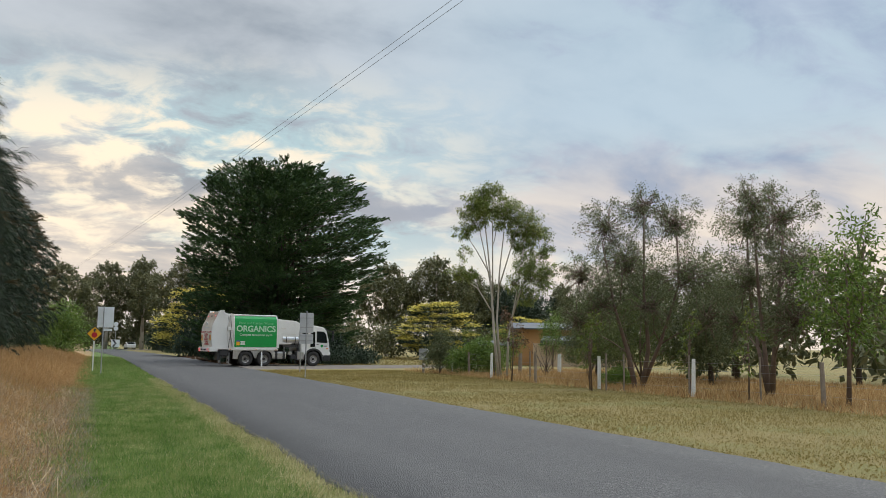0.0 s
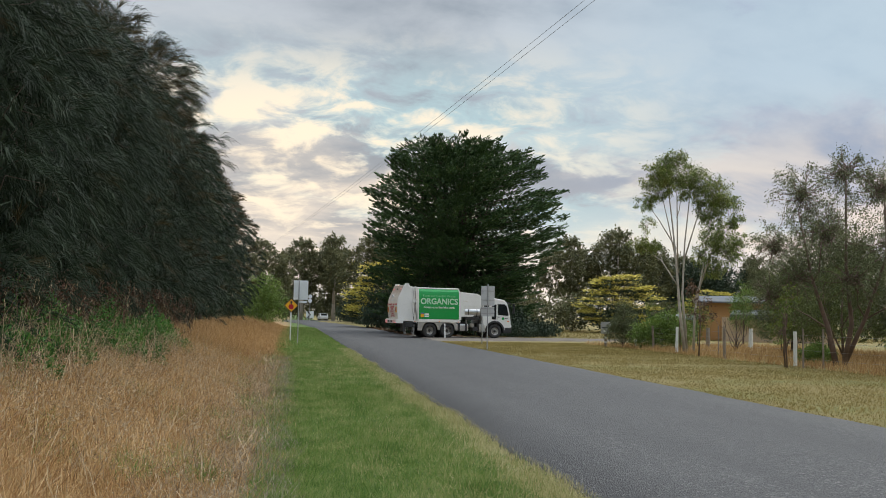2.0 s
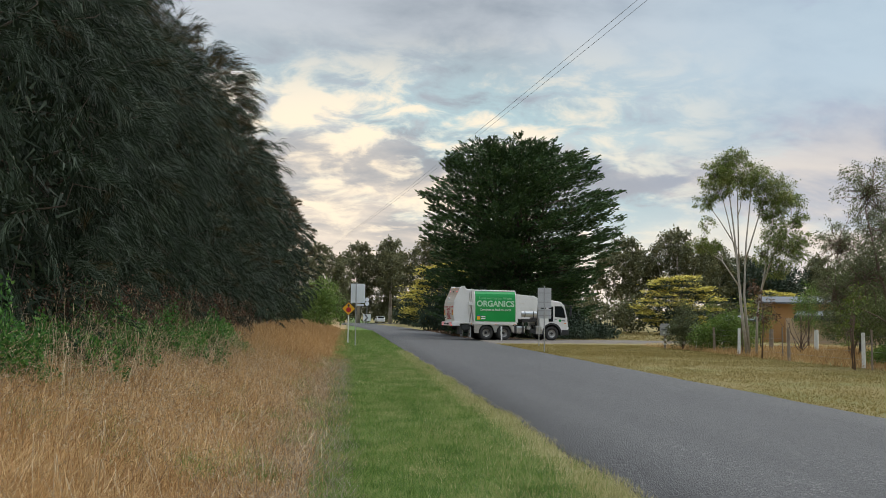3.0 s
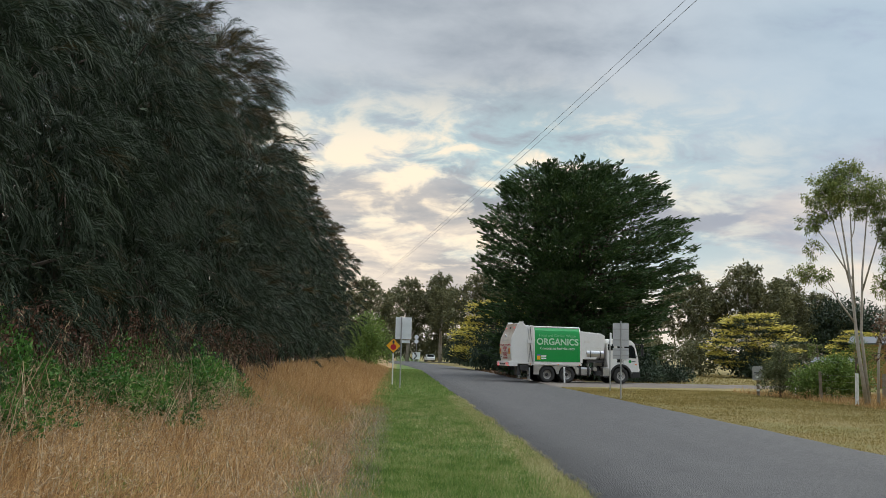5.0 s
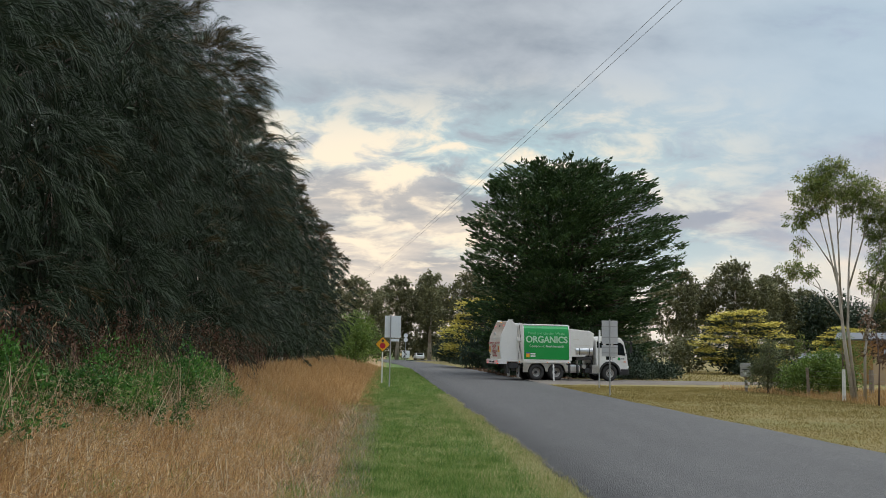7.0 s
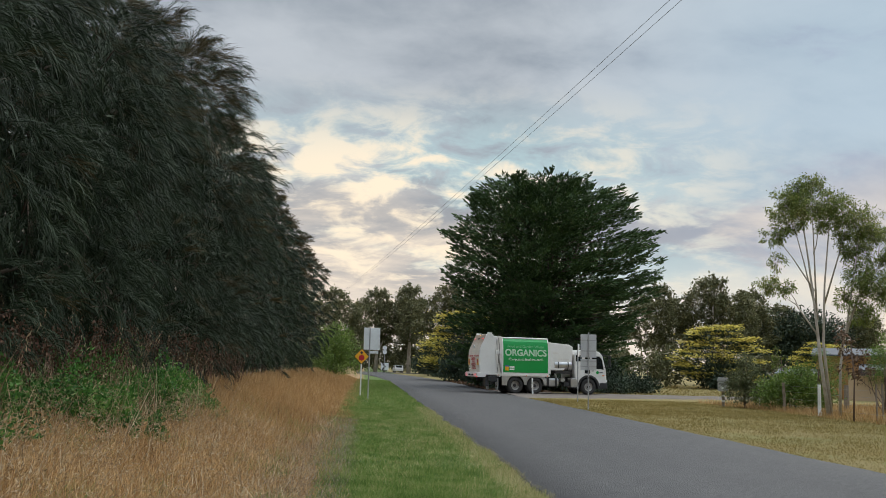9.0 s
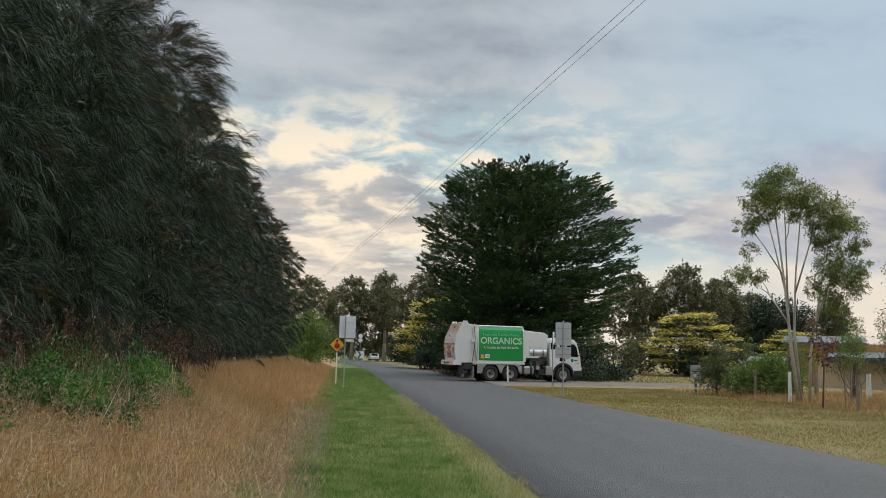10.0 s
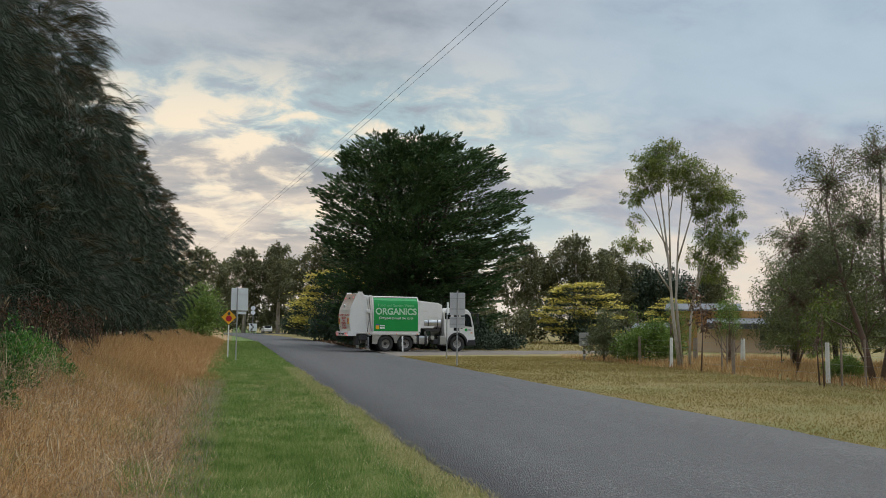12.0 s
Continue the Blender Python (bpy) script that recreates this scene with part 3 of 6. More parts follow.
def sheoak(height, radius, plumes, brown=0.25, thick=1.0, fill=9000):
    """A drooping she-oak: dark trunk, limbs to billowing lobes, each lobe thatched with hanging plumes of needles."""
    tree = thing("sheoak_tree", "dense dark she-oak tree with drooping grey-green needles", "tree", "row of she-oaks along the bank")
    bm = bmesh.new()
    limb(bm, (0, 0, -0.2), (0.2, 0.1, height * 0.85), 0.2, 0.04, 0.15, 8, 7)
    C, R = [], []
    n = 28
    for i in range(n):
        h = 0.05 + 0.86 * ((i + rng.uniform(0.2, 0.8)) / n)
        az = i * 2.4 + rng.uniform(-0.4, 0.4)
        prof = radius * (0.62 + 0.52 * math.sin(math.pi * min(1, h * 0.82 + 0.16)) ** 0.8) * (1.0 if h < 0.7 else 1.0 - 1.15 * (h - 0.7))
        rl = radius * rng.uniform(0.33, 0.52)
        c = np.array([math.cos(az) * (prof - rl * 0.8), math.sin(az) * (prof - rl * 0.8), max(rl * 0.8, h * height)])
        limb(bm, (0.1, 0.05, max(0.2, c[2] * 0.8 - 0.3)), c, 0.05, 0.014, 0.2, 5, 5)
        for k in range(2):
            d = unit(rng.normal(size=3)) * rl * 0.9
            limb(bm, c, c + d, 0.014, 0.006, 0.12, 4, 4)
        C.append(c)
        R.append(rl)
    C.append(np.array([0.15, 0.1, height - radius * 0.34]))
    R.append(radius * 0.34)
    part("trunk", bm, BARK, tree, smooth=True)
    C, R = np.array(C), np.array(R)
    # the brown needles crowd the top lobes, as sunlight put into the colour
    for name, mat, count, top in (("crown", SHEOAK, plumes, False), ("brown_foliage", SHEOAK_BROWN, int(plumes * brown), True)):
        k = 36
        share = R ** 2 * (1 + (9.0 if top else 0.5) * (C[:, 2] > height * (0.66 if top else 0.5)))
        which = rng.choice(len(C), count, p=share / share.sum())
        radial = unit(C[which] * np.array([1, 1, 0.0]) + 1e-6)
        d = unit(rng.normal(size=(count, 3)) + radial * 0.75 + np.array([0, 0, 0.5 if top else 0.22]))
        p = C[which] + d * R[which][:, None] * rng.uniform(0.62, 1.0, (count, 1)) * np.array([1, 1, 1.1])
        way = unit(d * np.array([1, 1, 0.75]) + radial * 0.25 + rng.normal(0, 0.22, d.shape) + np.array([0, 0, 0.3 if top else -0.15]))
        c, w = np.repeat(p, k, 0), np.repeat(way, k, 0)
        run = rng.uniform(0, 1, (len(c), 1))
        # needles leave the twig along its length and hang more the farther out they are
        c = c + w * run * 0.4 + np.array([0, 0, -0.14]) * run ** 2 + rng.normal(0, 0.02, c.shape)
        w = w + rng.normal(0, 0.2, c.shape) + np.array([0, 0, -0.4]) * run
        v, f4, f3 = needles(c, w, rng.uniform(0.24, 0.5, len(c)), rng.uniform(0.007, 0.012, len(c)) * thick, rng.uniform(0.05, 0.4, len(c)) if top else rng.uniform(0.3, 1.1, len(c)))
        v[:, 2] = np.maximum(v[:, 2], 0.05)
        mesh_part(name, v, f4, f3, mat, tree)
    # shaded inner twigs and dead needles
    which = rng.integers(0, len(C), fill)
    p = C[which] * np.array([0.82, 0.82, 1.0]) + np.clip(rng.normal(0, 0.3, (fill, 3)), -0.55, 0.55) * R[which][:, None]
    v, f4, f3 = spikes(p, rng.normal(0, 0.6, p.shape) + np.array([0, 0, -0.7]), rng.uniform(0.2, 0.45, fill), rng.uniform(0.03, 0.06, fill))
    v[:, 2] = np.maximum(v[:, 2], 0.05)
    mesh_part("inner_foliage", v, f4, f3, SHEOAK, tree)
    return tree


def cypress(height, left, right, branches, sprays, per):
    """The great cypress: limbs to a lopsided profile of (height share, reach), each ending in tapering, upswept sprays."""
    tree = thing("cypress_tree", "huge dark green spreading cypress with layered upswept branches", "tree")
    bm = bmesh.new()
    limb(bm, (0, 0, -0.3), (0.4, 0, height * 0.8), 0.55, 0.1, 0.2, 9, 7)
    for k in range(7):
        az = k * 2.4
        limb(bm, (0, 0, height * 0.18), (math.cos(az) * height * 0.2, math.sin(az) * height * 0.2, height * rng.uniform(0.7, 0.92)), 0.24, 0.03, 0.3, 6, 6)
    A, B = [], []
    for i in range(branches):
        h = 0.03 + 0.95 * (i + rng.uniform()) / branches
        az = i * 2.39996 + rng.uniform(-0.3, 0.3)
        cx = math.cos(az)
        prof = right if cx > 0 else left
        r = float(np.interp(h, [q[0] for q in prof], [q[1] for q in prof]))
        front = 0.5 * (float(np.interp(h, [q[0] for q in left], [q[1] for q in left])) + float(np.interp(h, [q[0] for q in right], [q[1] for q in right])))
        r = (abs(cx) * r + (1 - abs(cx)) * front) * (rng.uniform(0.45, 0.8) if i % 4 == 0 else rng.uniform(0.84, 1.03))
        b = np.array([cx * r, math.sin(az) * r, max(0.3, h * height)])
        a = np.array([0.2, 0, max(0.2, h * height - (0.04 + 0.16 * h) * r)])
        A.append(a)
        B.append(b)
        limb(bm, a, a + (b - a) * 0.85, 0.09 * (1.2 - h), 0.02, 0.15, 5, 4)
    part("trunk", bm, BARK, tree, smooth=True)
    A, B = np.array(A), np.array(B)
    n = branches * sprays
    which = np.repeat(np.arange(branches), sprays)
    t = np.clip(1 - np.abs(rng.normal(0, 0.3, (n, 1))), 0.25, 1.0)
    d = unit(B[which] - A[which])
    hs = B[which][:, 2:3] / height
    side = unit(np.cross(d, np.array([0, 0, 1.0])))
    o = A[which] + (B[which] - A[which]) * t + side * rng.normal(0, 1.0, (n, 1)) * (0.55 + (1 - t)) + np.array([0, 0, 1.0]) * rng.normal(0, 0.16, (n, 1))
    way = unit(d * np.array([1, 1, 0.5]) + side * rng.normal(0, 0.35, (n, 1)) + np.array([0.22, 0, 0.1]) + np.array([0, 0, 1.0]) * (rng.uniform(-0.12, 0.24, (n, 1)) + 0.22 * hs))
    length = rng.uniform(0.9, 1.9, (n, 1)) * (1.15 - 0.3 * t)
    o = o - way * length * 0.55
    q = rng.uniform(0, 1, (n, per, 1)) ** 0.85
    lay = unit(np.cross(way, np.array([0, 0, 1.0])))
    wide = rng.normal(0, 1, (n, per, 1)) * (0.30 * (1.02 - q))
    c = o[:, None] + way[:, None] * length[:, None] * q + lay[:, None] * wide + np.array([0, 0, 1.0]) * (rng.normal(0, 0.09, (n, per, 1)) * (1.05 - q) - 0.12 * np.abs(wide))
    w = way[:, None] + lay[:, None] * np.sign(wide) * 0.45 * (1 - q) + rng.normal(0, 0.22, c.shape)
    c, w = c.reshape(-1, 3), w.reshape(-1, 3)
    v, f = leaves(c, w, rng.uniform(0.2, 0.4, len(c)), rng.uniform(0.06, 0.11, len(c)))
    v[:, 2] = np.maximum(v[:, 2], 0.04)
    mesh_part("crown", v, f, np.zeros((0, 3), int), CYPRESS, tree)
    # dense shaded sprays deep in the crown
    k = rng.integers(0, branches, 9000)
    p = A[k] + (B[k] - A[k]) * rng.uniform(0.2, 0.66, (9000, 1)) + rng.normal(0, 0.35, (9000, 3))
    v, f = leaves(p, rng.normal(size=p.shape), rng.uniform(0.35, 0.7, 9000), rng.uniform(0.15, 0.3, 9000))
    v[:, 2] = np.maximum(v[:, 2], 0.04)
    mesh_part("inner_foliage", v, f, np.zeros((0, 3), int), CYPRESS, tree)
    return tree


def conifer(name, label, height, profile, mats, branches, per, leaf, lean=(0, 0), rise=0.35, flat=0.3, group="", golden=0.0, lead=4, tiers=0):
    """A layered cypress: branches to a profile of (height share, radius), foliage as rising sprays."""
    tree = thing(name, label, "tree", group)
    bm = bmesh.new()
    hs, rs = [p[0] for p in profile], [p[1] for p in profile]
    limb(bm, (0, 0, -0.3), (lean[0] * 0.3, lean[1] * 0.3, height * 0.8), height * 0.03, height * 0.006, 0.2, 9, 7)
    for k in range(lead):
        az = k * 2.4
        limb(bm, (0, 0, height * 0.25), (math.cos(az) * height * 0.12 + lean[0] * 0.4, math.sin(az) * height * 0.12, height * rng.uniform(0.75, 0.95)), height * 0.012, 0.02, 0.3, 6, 6)
    A, B = [], []
    for i in range(branches):
        h = rng.uniform(0.04, 0.97) ** 0.9
        if tiers:
            h = 0.12 + 0.85 * (i + 0.5) / branches
        az = rng.uniform(0, 2 * math.pi)
        r = float(np.interp(h, hs, rs)) * (rng.uniform(0.35, 0.7) if i % 3 == 0 and not tiers else rng.uniform(0.7, 1.06))
        up = rise * r * rng.uniform(0.5, 1.2) * (0.5 + h)
        z1 = h * height
        a = np.array([lean[0] * 0.3 * h, lean[1] * 0.3 * h, max(0.3, z1 - up)])
        b = np.array([math.cos(az) * r + lean[0] * h, math.sin(az) * r + lean[1] * h, z1])
        A.append(a)
        B.append(b)
        if i % 2 == 0:
            limb(bm, a, a + (b - a) * 0.9, 0.012 * height * 0.4 * (1.2 - h), 0.012, 0.12, 5, 4)
    part("trunk", bm, BARK, tree, smooth=True)
    A, B = np.array(A), np.array(B)
    for pname, mat, share, spread in (("crown", mats[0], 1.0 - golden, 1.0), ("golden_foliage", mats[-1], golden, 0.55)):
        n = int(branches * per * share)
        if not n:
            continue
        which = rng.integers(0, branches, n // 10)
        t = np.clip(1 - np.abs(rng.normal(0, 0.27 * spread, (len(which), 1))), 0.1, 1.02)
        inner = rng.uniform(size=(len(which), 1)) < (0.35 if spread == 1 else 0.12)
        t = np.where(rng.uniform(size=t.shape) < 0.1, rng.uniform(1.0, 1.09, t.shape), t)
        t = np.where(inner, rng.uniform(0.3, 0.95, t.shape), t)
        d = unit(B[which] - A[which])
        c = A[which] + (B[which] - A[which]) * t
        side = np.cross(d, np.array([0, 0, 1.0]))
        c = c + side * rng.normal(0, 0.5, (len(which), 1)) * (0.5 + 0.9 * (1 - t)) * leaf[2] + np.array([0, 0, 1.0]) * rng.normal(0, flat, (len(which), 1))
        if spread < 1:
            c = c + np.array([0, 0, 0.12])
        elif tiers:
            c = c - np.array([0, 0, 0.14])
        c = np.repeat(c, 10, 0) + rng.normal(0, 0.13 * leaf[2], (len(which) * 10, 3)) * np.array([1, 1, 0.3 if tiers else 1.0])
        w = np.repeat(d, 10, 0) * 1.0 + rng.normal(0, 0.36, c.shape) * np.array([1, 1, 0.4 if tiers else 1.0]) + np.array([0, 0, 0.06 if tiers else 0.22])
        v, f = leaves(c, w, rng.uniform(*leaf[0], len(c)), rng.uniform(*leaf[1], len(c)))
        v[:, 2] = np.maximum(v[:, 2], 0.04)
        mesh_part(pname, v, f, np.zeros((0, 3), int), mat, tree)
    return tree


def lobed(name, label, category, lobes, stems, bark, leafmat, density, leaf, droop=0.3, group="", shell=0.5, twigs=5, clump=14, tight=1.0, twig=0.014):
    """A broadleaf tree or bush: stems, limbs to each lobe, and leaves in clumps round the twigs of each lobe (x, y, z, radius, height radius)."""
    tree = thing(name, label, category, group)
    bm = bmesh.new()
    for pts, r0, r1 in stems:
        tube(bm, [np.array(p) + (rng.normal(size=3) * 0.03 if 0 < i < len(pts) - 1 else 0) for i, p in enumerate(pts)], r0, r1, 8)
    ends = np.array([p for pts, _, _ in stems for p in pts[1:]])
    V = []
    for x, y, z, r, rz in lobes:
        c = np.array([x, y, z])
        start = ends[np.argmin(np.linalg.norm(ends - c + np.array([0, 0, rz]), axis=1))]
        limb(bm, start, c, 0.02 + 0.012 * r, 0.012, 0.1 * r, 5, 4)
        n = max(30, int(density * r * r * rz))
        clumps = max(6, n // clump)
        d = unit(rng.normal(size=(clumps, 3)))
        rad = rng.uniform(0, 1, (clumps, 1)) ** shell
        cc = c + d * rad * np.array([r, r, rz])
        for k in range(min(twigs, clumps)):
            limb(bm, c + rng.normal(size=3) * 0.1 * r, cc[k], twig, twig * 0.45, 0.08 * r, 4, 4)
        p = np.repeat(cc, clump, 0) + rng.normal(0, 0.16 * tight * max(0.5, r * 0.8), (clumps * clump, 3))
        w = np.repeat(d, clump, 0) * 0.5 + rng.normal(0, 0.6, p.shape) + np.array([0, 0, -droop])
        V.append(leaves(p, w, rng.uniform(*leaf[0], len(p)), rng.uniform(*leaf[1], len(p)))[0])
    v = np.concatenate(V)
    v[:, 2] = np.maximum(v[:, 2], 0.02)
    part("trunk", bm, bark, tree, smooth=True)
    mesh_part("crown", v, np.arange(len(v)).reshape(-1, 4), np.zeros((0, 3), int), leafmat, tree)
    return tree


def put(ob, x, y, z=0.0, turn=0.0, scale=1.0):
    ob.matrix_world = pose(x, y, z, 0, 0, turn) @ Matrix.Diagonal((scale, scale, scale, 1))
    return ob


# she-oaks in a row along the bank
oaks = [sheoak(9.6, 3.0, 1800, 0.04), sheoak(9.0, 3.1, 1550, 0.4), sheoak(8.6, 2.9, 1350, 0.4), sheoak(9.1, 3.0, 420, 0.35, 2.4, 5000)]
row_y = [7.0, 11.0, 15.0, 19.2, 23.5, 28.0, 32.5, 37.5, 43.0, 49.0, 55.0, 61.5, 68.0]
used = set()
for i, y in enumerate(row_y):
    k = (0, 1, 0, 2, 1, 2, 3, 3, 3, 3, 3, 3, 3)[i]
    s = (1.08, 1.06, 0.95, 1.03, 1.15, 1.14, 1.1, 1.02, 1.0, 1.05, 1.0, 1.0, 1.0)[i]
    m = pose(-7.5 + (0.3, -0.2, 0.2, 0.0)[i % 4] + (0.35 if i > 8 else 0.0), y, bank(-7.2) - 0.05, 0, 0, i * 77.0) @ Matrix.Diagonal((s, s, s * (0.95 if i in (4, 5) else 1.0), 1))
    if k in used:
        copy_thing(oaks[k], m)
    else:
        oaks[k].matrix_world = m
        used.add(k)

# the great cypress beside the road
put(cypress(17.3, [(0.0, 6.2), (0.2, 7.6), (0.42, 8.6), (0.62, 8.5), (0.8, 7.8), (0.9, 6.4), (0.97, 4.4), (1.0, 2.0)],
            [(0.0, 6.4), (0.2, 7.8), (0.38, 8.4), (0.52, 10.2), (0.66, 9.6), (0.8, 8.8), (0.9, 7.6), (0.97, 5.0), (1.0, 2.0)], 360, 12, 40), 14.0, 68.0)
# golden cypresses
gold = conifer("golden_cypress", "golden-tipped cypress with flat layered branches", 7.0,
               [(0.0, 3.0), (0.3, 4.2), (0.6, 3.8), (0.85, 2.4), (1.0, 0.6)], [PINE, GOLDEN], 56, 330, ((0.2, 0.38), (0.08, 0.15), 2.6), rise=0.1, flat=0.03, group="golden cypresses", golden=0.55, tiers=7)
put(gold, 36.5, 86, 0, 80)
gold.matrix_world = gold.matrix_world @ Matrix.Diagonal((1.12, 1.12, 0.95, 1))
for x, y, turn, s, sz in ((10.8, 96, 20, 1.02, 1.2), (49, 88, 200, 0.75, 0.78), (54, 92, 300, 0.7, 0.7)):
    copy_thing(gold, pose(x, y, 0, 0, 0, turn) @ Matrix.Diagonal((s, s, sz, 1)))

# tall gum by the fence
gum = lobed("gum_tree", "tall slender gum tree with pale bark and airy crown", "tree",
            [(-1.5, 0, 9.0, 0.8, 0.7), (-1.0, 0.2, 9.6, 0.75, 0.6), (-0.4, 0.3, 9.9, 0.6, 0.5), (-0.7, -0.2, 8.7, 0.85, 0.7), (0.35, -0.2, 8.8, 0.85, 0.65), (-2.0, 0.1, 7.7, 0.6, 0.5), (1.3, 0.2, 8.1, 0.9, 0.75),
             (1.85, 0, 7.4, 0.75, 0.7), (2.2, 0.1, 6.6, 0.6, 0.6), (1.1, 0.4, 7.0, 0.7, 0.6), (-2.3, 0, 5.5, 0.7, 0.4), (-1.6, 0.1, 5.3, 0.5, 0.35), (-2.0, 0.3, 6.5, 0.4, 0.4), (1.4, -0.2, 5.7, 0.85, 0.7),
             (0.7, -0.2, 4.9, 0.6, 0.5), (1.9, 0.1, 5.0, 0.75, 0.65), (2.4, 0, 5.6, 0.5, 0.5), (1.3, 0.3, 4.2, 0.6, 0.5),
             (-0.1, 0.2, 8.0, 0.55, 0.45), (0.75, 0, 7.6, 0.55, 0.45), (-1.4, -0.2, 8.1, 0.55, 0.45)],
            [([(-0.1, 0, -0.2), (-0.35, 0, 2.2), (-0.45, 0, 4.2), (-0.7, 0, 6.5), (-1.0, 0, 9.2)], 0.085, 0.02), ([(0.0, 0.1, -0.2), (-0.2, 0.1, 3.0), (-0.1, 0.1, 5.5), (0.2, 0.2, 8.4)], 0.07, 0.02),
             ([(0.3, 0, -0.2), (0.35, 0, 2.0), (0.8, 0, 4.6), (1.3, 0, 7.6)], 0.065, 0.02), ([(-0.42, 0, 3.3), (-1.2, 0, 4.6), (-2.2, 0, 5.3)], 0.04, 0.015), ([(0.35, 0, 2.5), (1.2, 0, 5.0), (2.1, 0, 6.4)], 0.06, 0.02),
             ([(-0.45, 0, 4.3), (-0.5, 0.1, 6.8), (-0.5, 0.1, 9.5)], 0.045, 0.012), ([(-0.5, 0, 5.2), (-1.3, 0, 6.6), (-1.9, 0, 7.5)], 0.035, 0.012), ([(-0.15, 0.1, 4.6), (0.5, 0.1, 6.8), (0.9, 0.2, 8.2)], 0.04, 0.012),
             ([(-0.4, 0, 4.0), (-0.9, 0, 6.6), (-1.4, 0, 8.8)], 0.04, 0.012)],
            PALE_BARK, GUM, 5200, ((0.09, 0.18), (0.026, 0.05)), 0.6, clump=40, tight=1.0, twigs=9)
put(gum, 19.3, 34.2, 0, -29)

# leafy trees and bushes along the fence
big_right = lobed("grey_green_tree", "rough grey-green tree with bare purple twigs and drooping leaves", "tree",
                  [(-1.2, 0, 6.6, 1.3, 1.4), (0.3, 0.4, 7.4, 1.2, 1.1), (1.6, 0, 6.6, 1.4, 1.3), (-2.2, 0, 4.6, 1.2, 1.4), (-0.3, -0.6, 5.0, 1.6, 1.4), (2.0, -0.2, 4.5, 1.6, 1.6),
                   (-2.3, 0.2, 2.6, 1.0, 1.3), (0.6, -0.8, 3.2, 1.2, 1.1), (2.8, 0, 2.8, 1.0, 1.4), (-1.4, -0.4, 3.2, 1.2, 1.1)],
                  [([(0, 0, -0.2), (-0.3, 0, 1.4), (-0.8, 0, 3.2), (-1.3, 0, 6.0)], 0.12, 0.03), ([(0.2, 0, -0.2), (0.5, 0, 1.6), (0.3, 0.2, 4.0), (0.4, 0.3, 7.2)], 0.11, 0.03), ([(0.3, 0, 0.2), (1.0, 0, 1.8), (1.8, 0, 4.2), (1.7, 0, 6.4)], 0.09, 0.03)],
                  TWIG, OLIVE, 2000, ((0.06, 0.13), (0.018, 0.036)), 0.5, "fence trees", twigs=60, shell=0.55, clump=40, tight=0.6, twig=0.021)
put(big_right, 20.2, 23.6, 0, -38)
copy_thing(big_right, pose(21.5, 17.5, 0, 0, 0, 70) @ Matrix.Diagonal((1.0, 1.0, 0.92, 1)))
mid_right = lobed("bushy_tree", "bushy dull green tree with leaves to the ground", "tree",
                  [(0, 0, 4.4, 1.2, 1.2), (-0.8, 0, 3.2, 1.3, 1.2), (0.9, 0, 3.0, 1.4, 1.3), (0, -0.4, 1.8, 1.5, 1.2), (1.2, 0, 1.6, 1.1, 1.0), (-1.2, 0, 1.6, 1.0, 0.9)],
                  [([(0, 0, -0.2), (0.1, 0, 1.5), (0, 0, 4.0)], 0.12, 0.03)], BARK, OLIVE, 1500, ((0.11, 0.2), (0.035, 0.065)), 0.3, "fence trees")
put(mid_right, 25.9, 35.5, 0, 0, 1.0)
feathery = lobed("feathery_tree", "soft mid-green feathery young tree by the fence", "tree",
                 [(0, 0, 3.3, 0.8, 0.7), (-0.7, 0, 2.5, 0.8, 0.7), (0.7, 0.1, 2.6, 0.9, 0.8), (0.1, -0.3, 1.7, 1.0, 0.8), (1.2, 0, 1.6, 0.8, 0.8), (-0.9, 0.1, 1.4, 0.7, 0.7), (0.6, 0, 3.6, 0.5, 0.5)],
                 [([(0, 0, -0.2), (0.05, 0, 1.4), (0, 0, 3.2)], 0.06, 0.02), ([(0.05, 0, 0.3), (0.5, 0, 1.4), (0.7, 0, 2.6)], 0.04, 0.015)], TWIG, FEATHERY, 2600, ((0.07, 0.14), (0.02, 0.038)), 0.7, "fence trees", clump=34)
put(feathery, 21.6, 29.4)
copy_thing(feathery, pose(22.9, 27.0, 0, 0, 0, 130) @ Matrix.Diagonal((1.15, 1.15, 1.05, 1)))
copy_thing(mid_right, pose(27.5, 34.5, 0, 0, 0, 120) @ Matrix.Diagonal((1.25, 1.25, 1.3, 1)))
copy_thing(mid_right, pose(26, 26, 0, 0, 0, 200) @ Matrix.Diagonal((1.2, 1.2, 1.1, 1)))
yellowish = lobed("yellow_green_tree", "loose yellow-green young tree by the fence", "tree",
                  [(0, 0, 4.6, 1.0, 1.0), (-0.7, 0, 3.6, 1.1, 1.0), (0.9, 0.2, 3.4, 1.2, 1.1), (0.1, 0, 2.4, 1.2, 0.9), (0.8, 0, 5.4, 0.8, 0.8)],
                  [([(0, 0, -0.2), (0.1, 0, 2.0), (0.1, 0, 4.6)], 0.08, 0.02), ([(0.1, 0, 1.2), (0.7, 0, 3.0), (0.9, 0, 5.0)], 0.05, 0.02)], TWIG, BRIGHT, 700, ((0.12, 0.22), (0.04, 0.07)), 0.3, "fence trees")
put(yellowish, 20.8, 13.6)
copy_thing(yellowish, pose(23.5, 11.0, 0, 0, 0, 90) @ Matrix.Diagonal((1.3, 1.3, 1.3, 1)))
copy_thing(yellowish, pose(28.2, 44.5, 0, 0, 0, 40) @ Matrix.Diagonal((0.75, 0.75, 0.7, 1)))
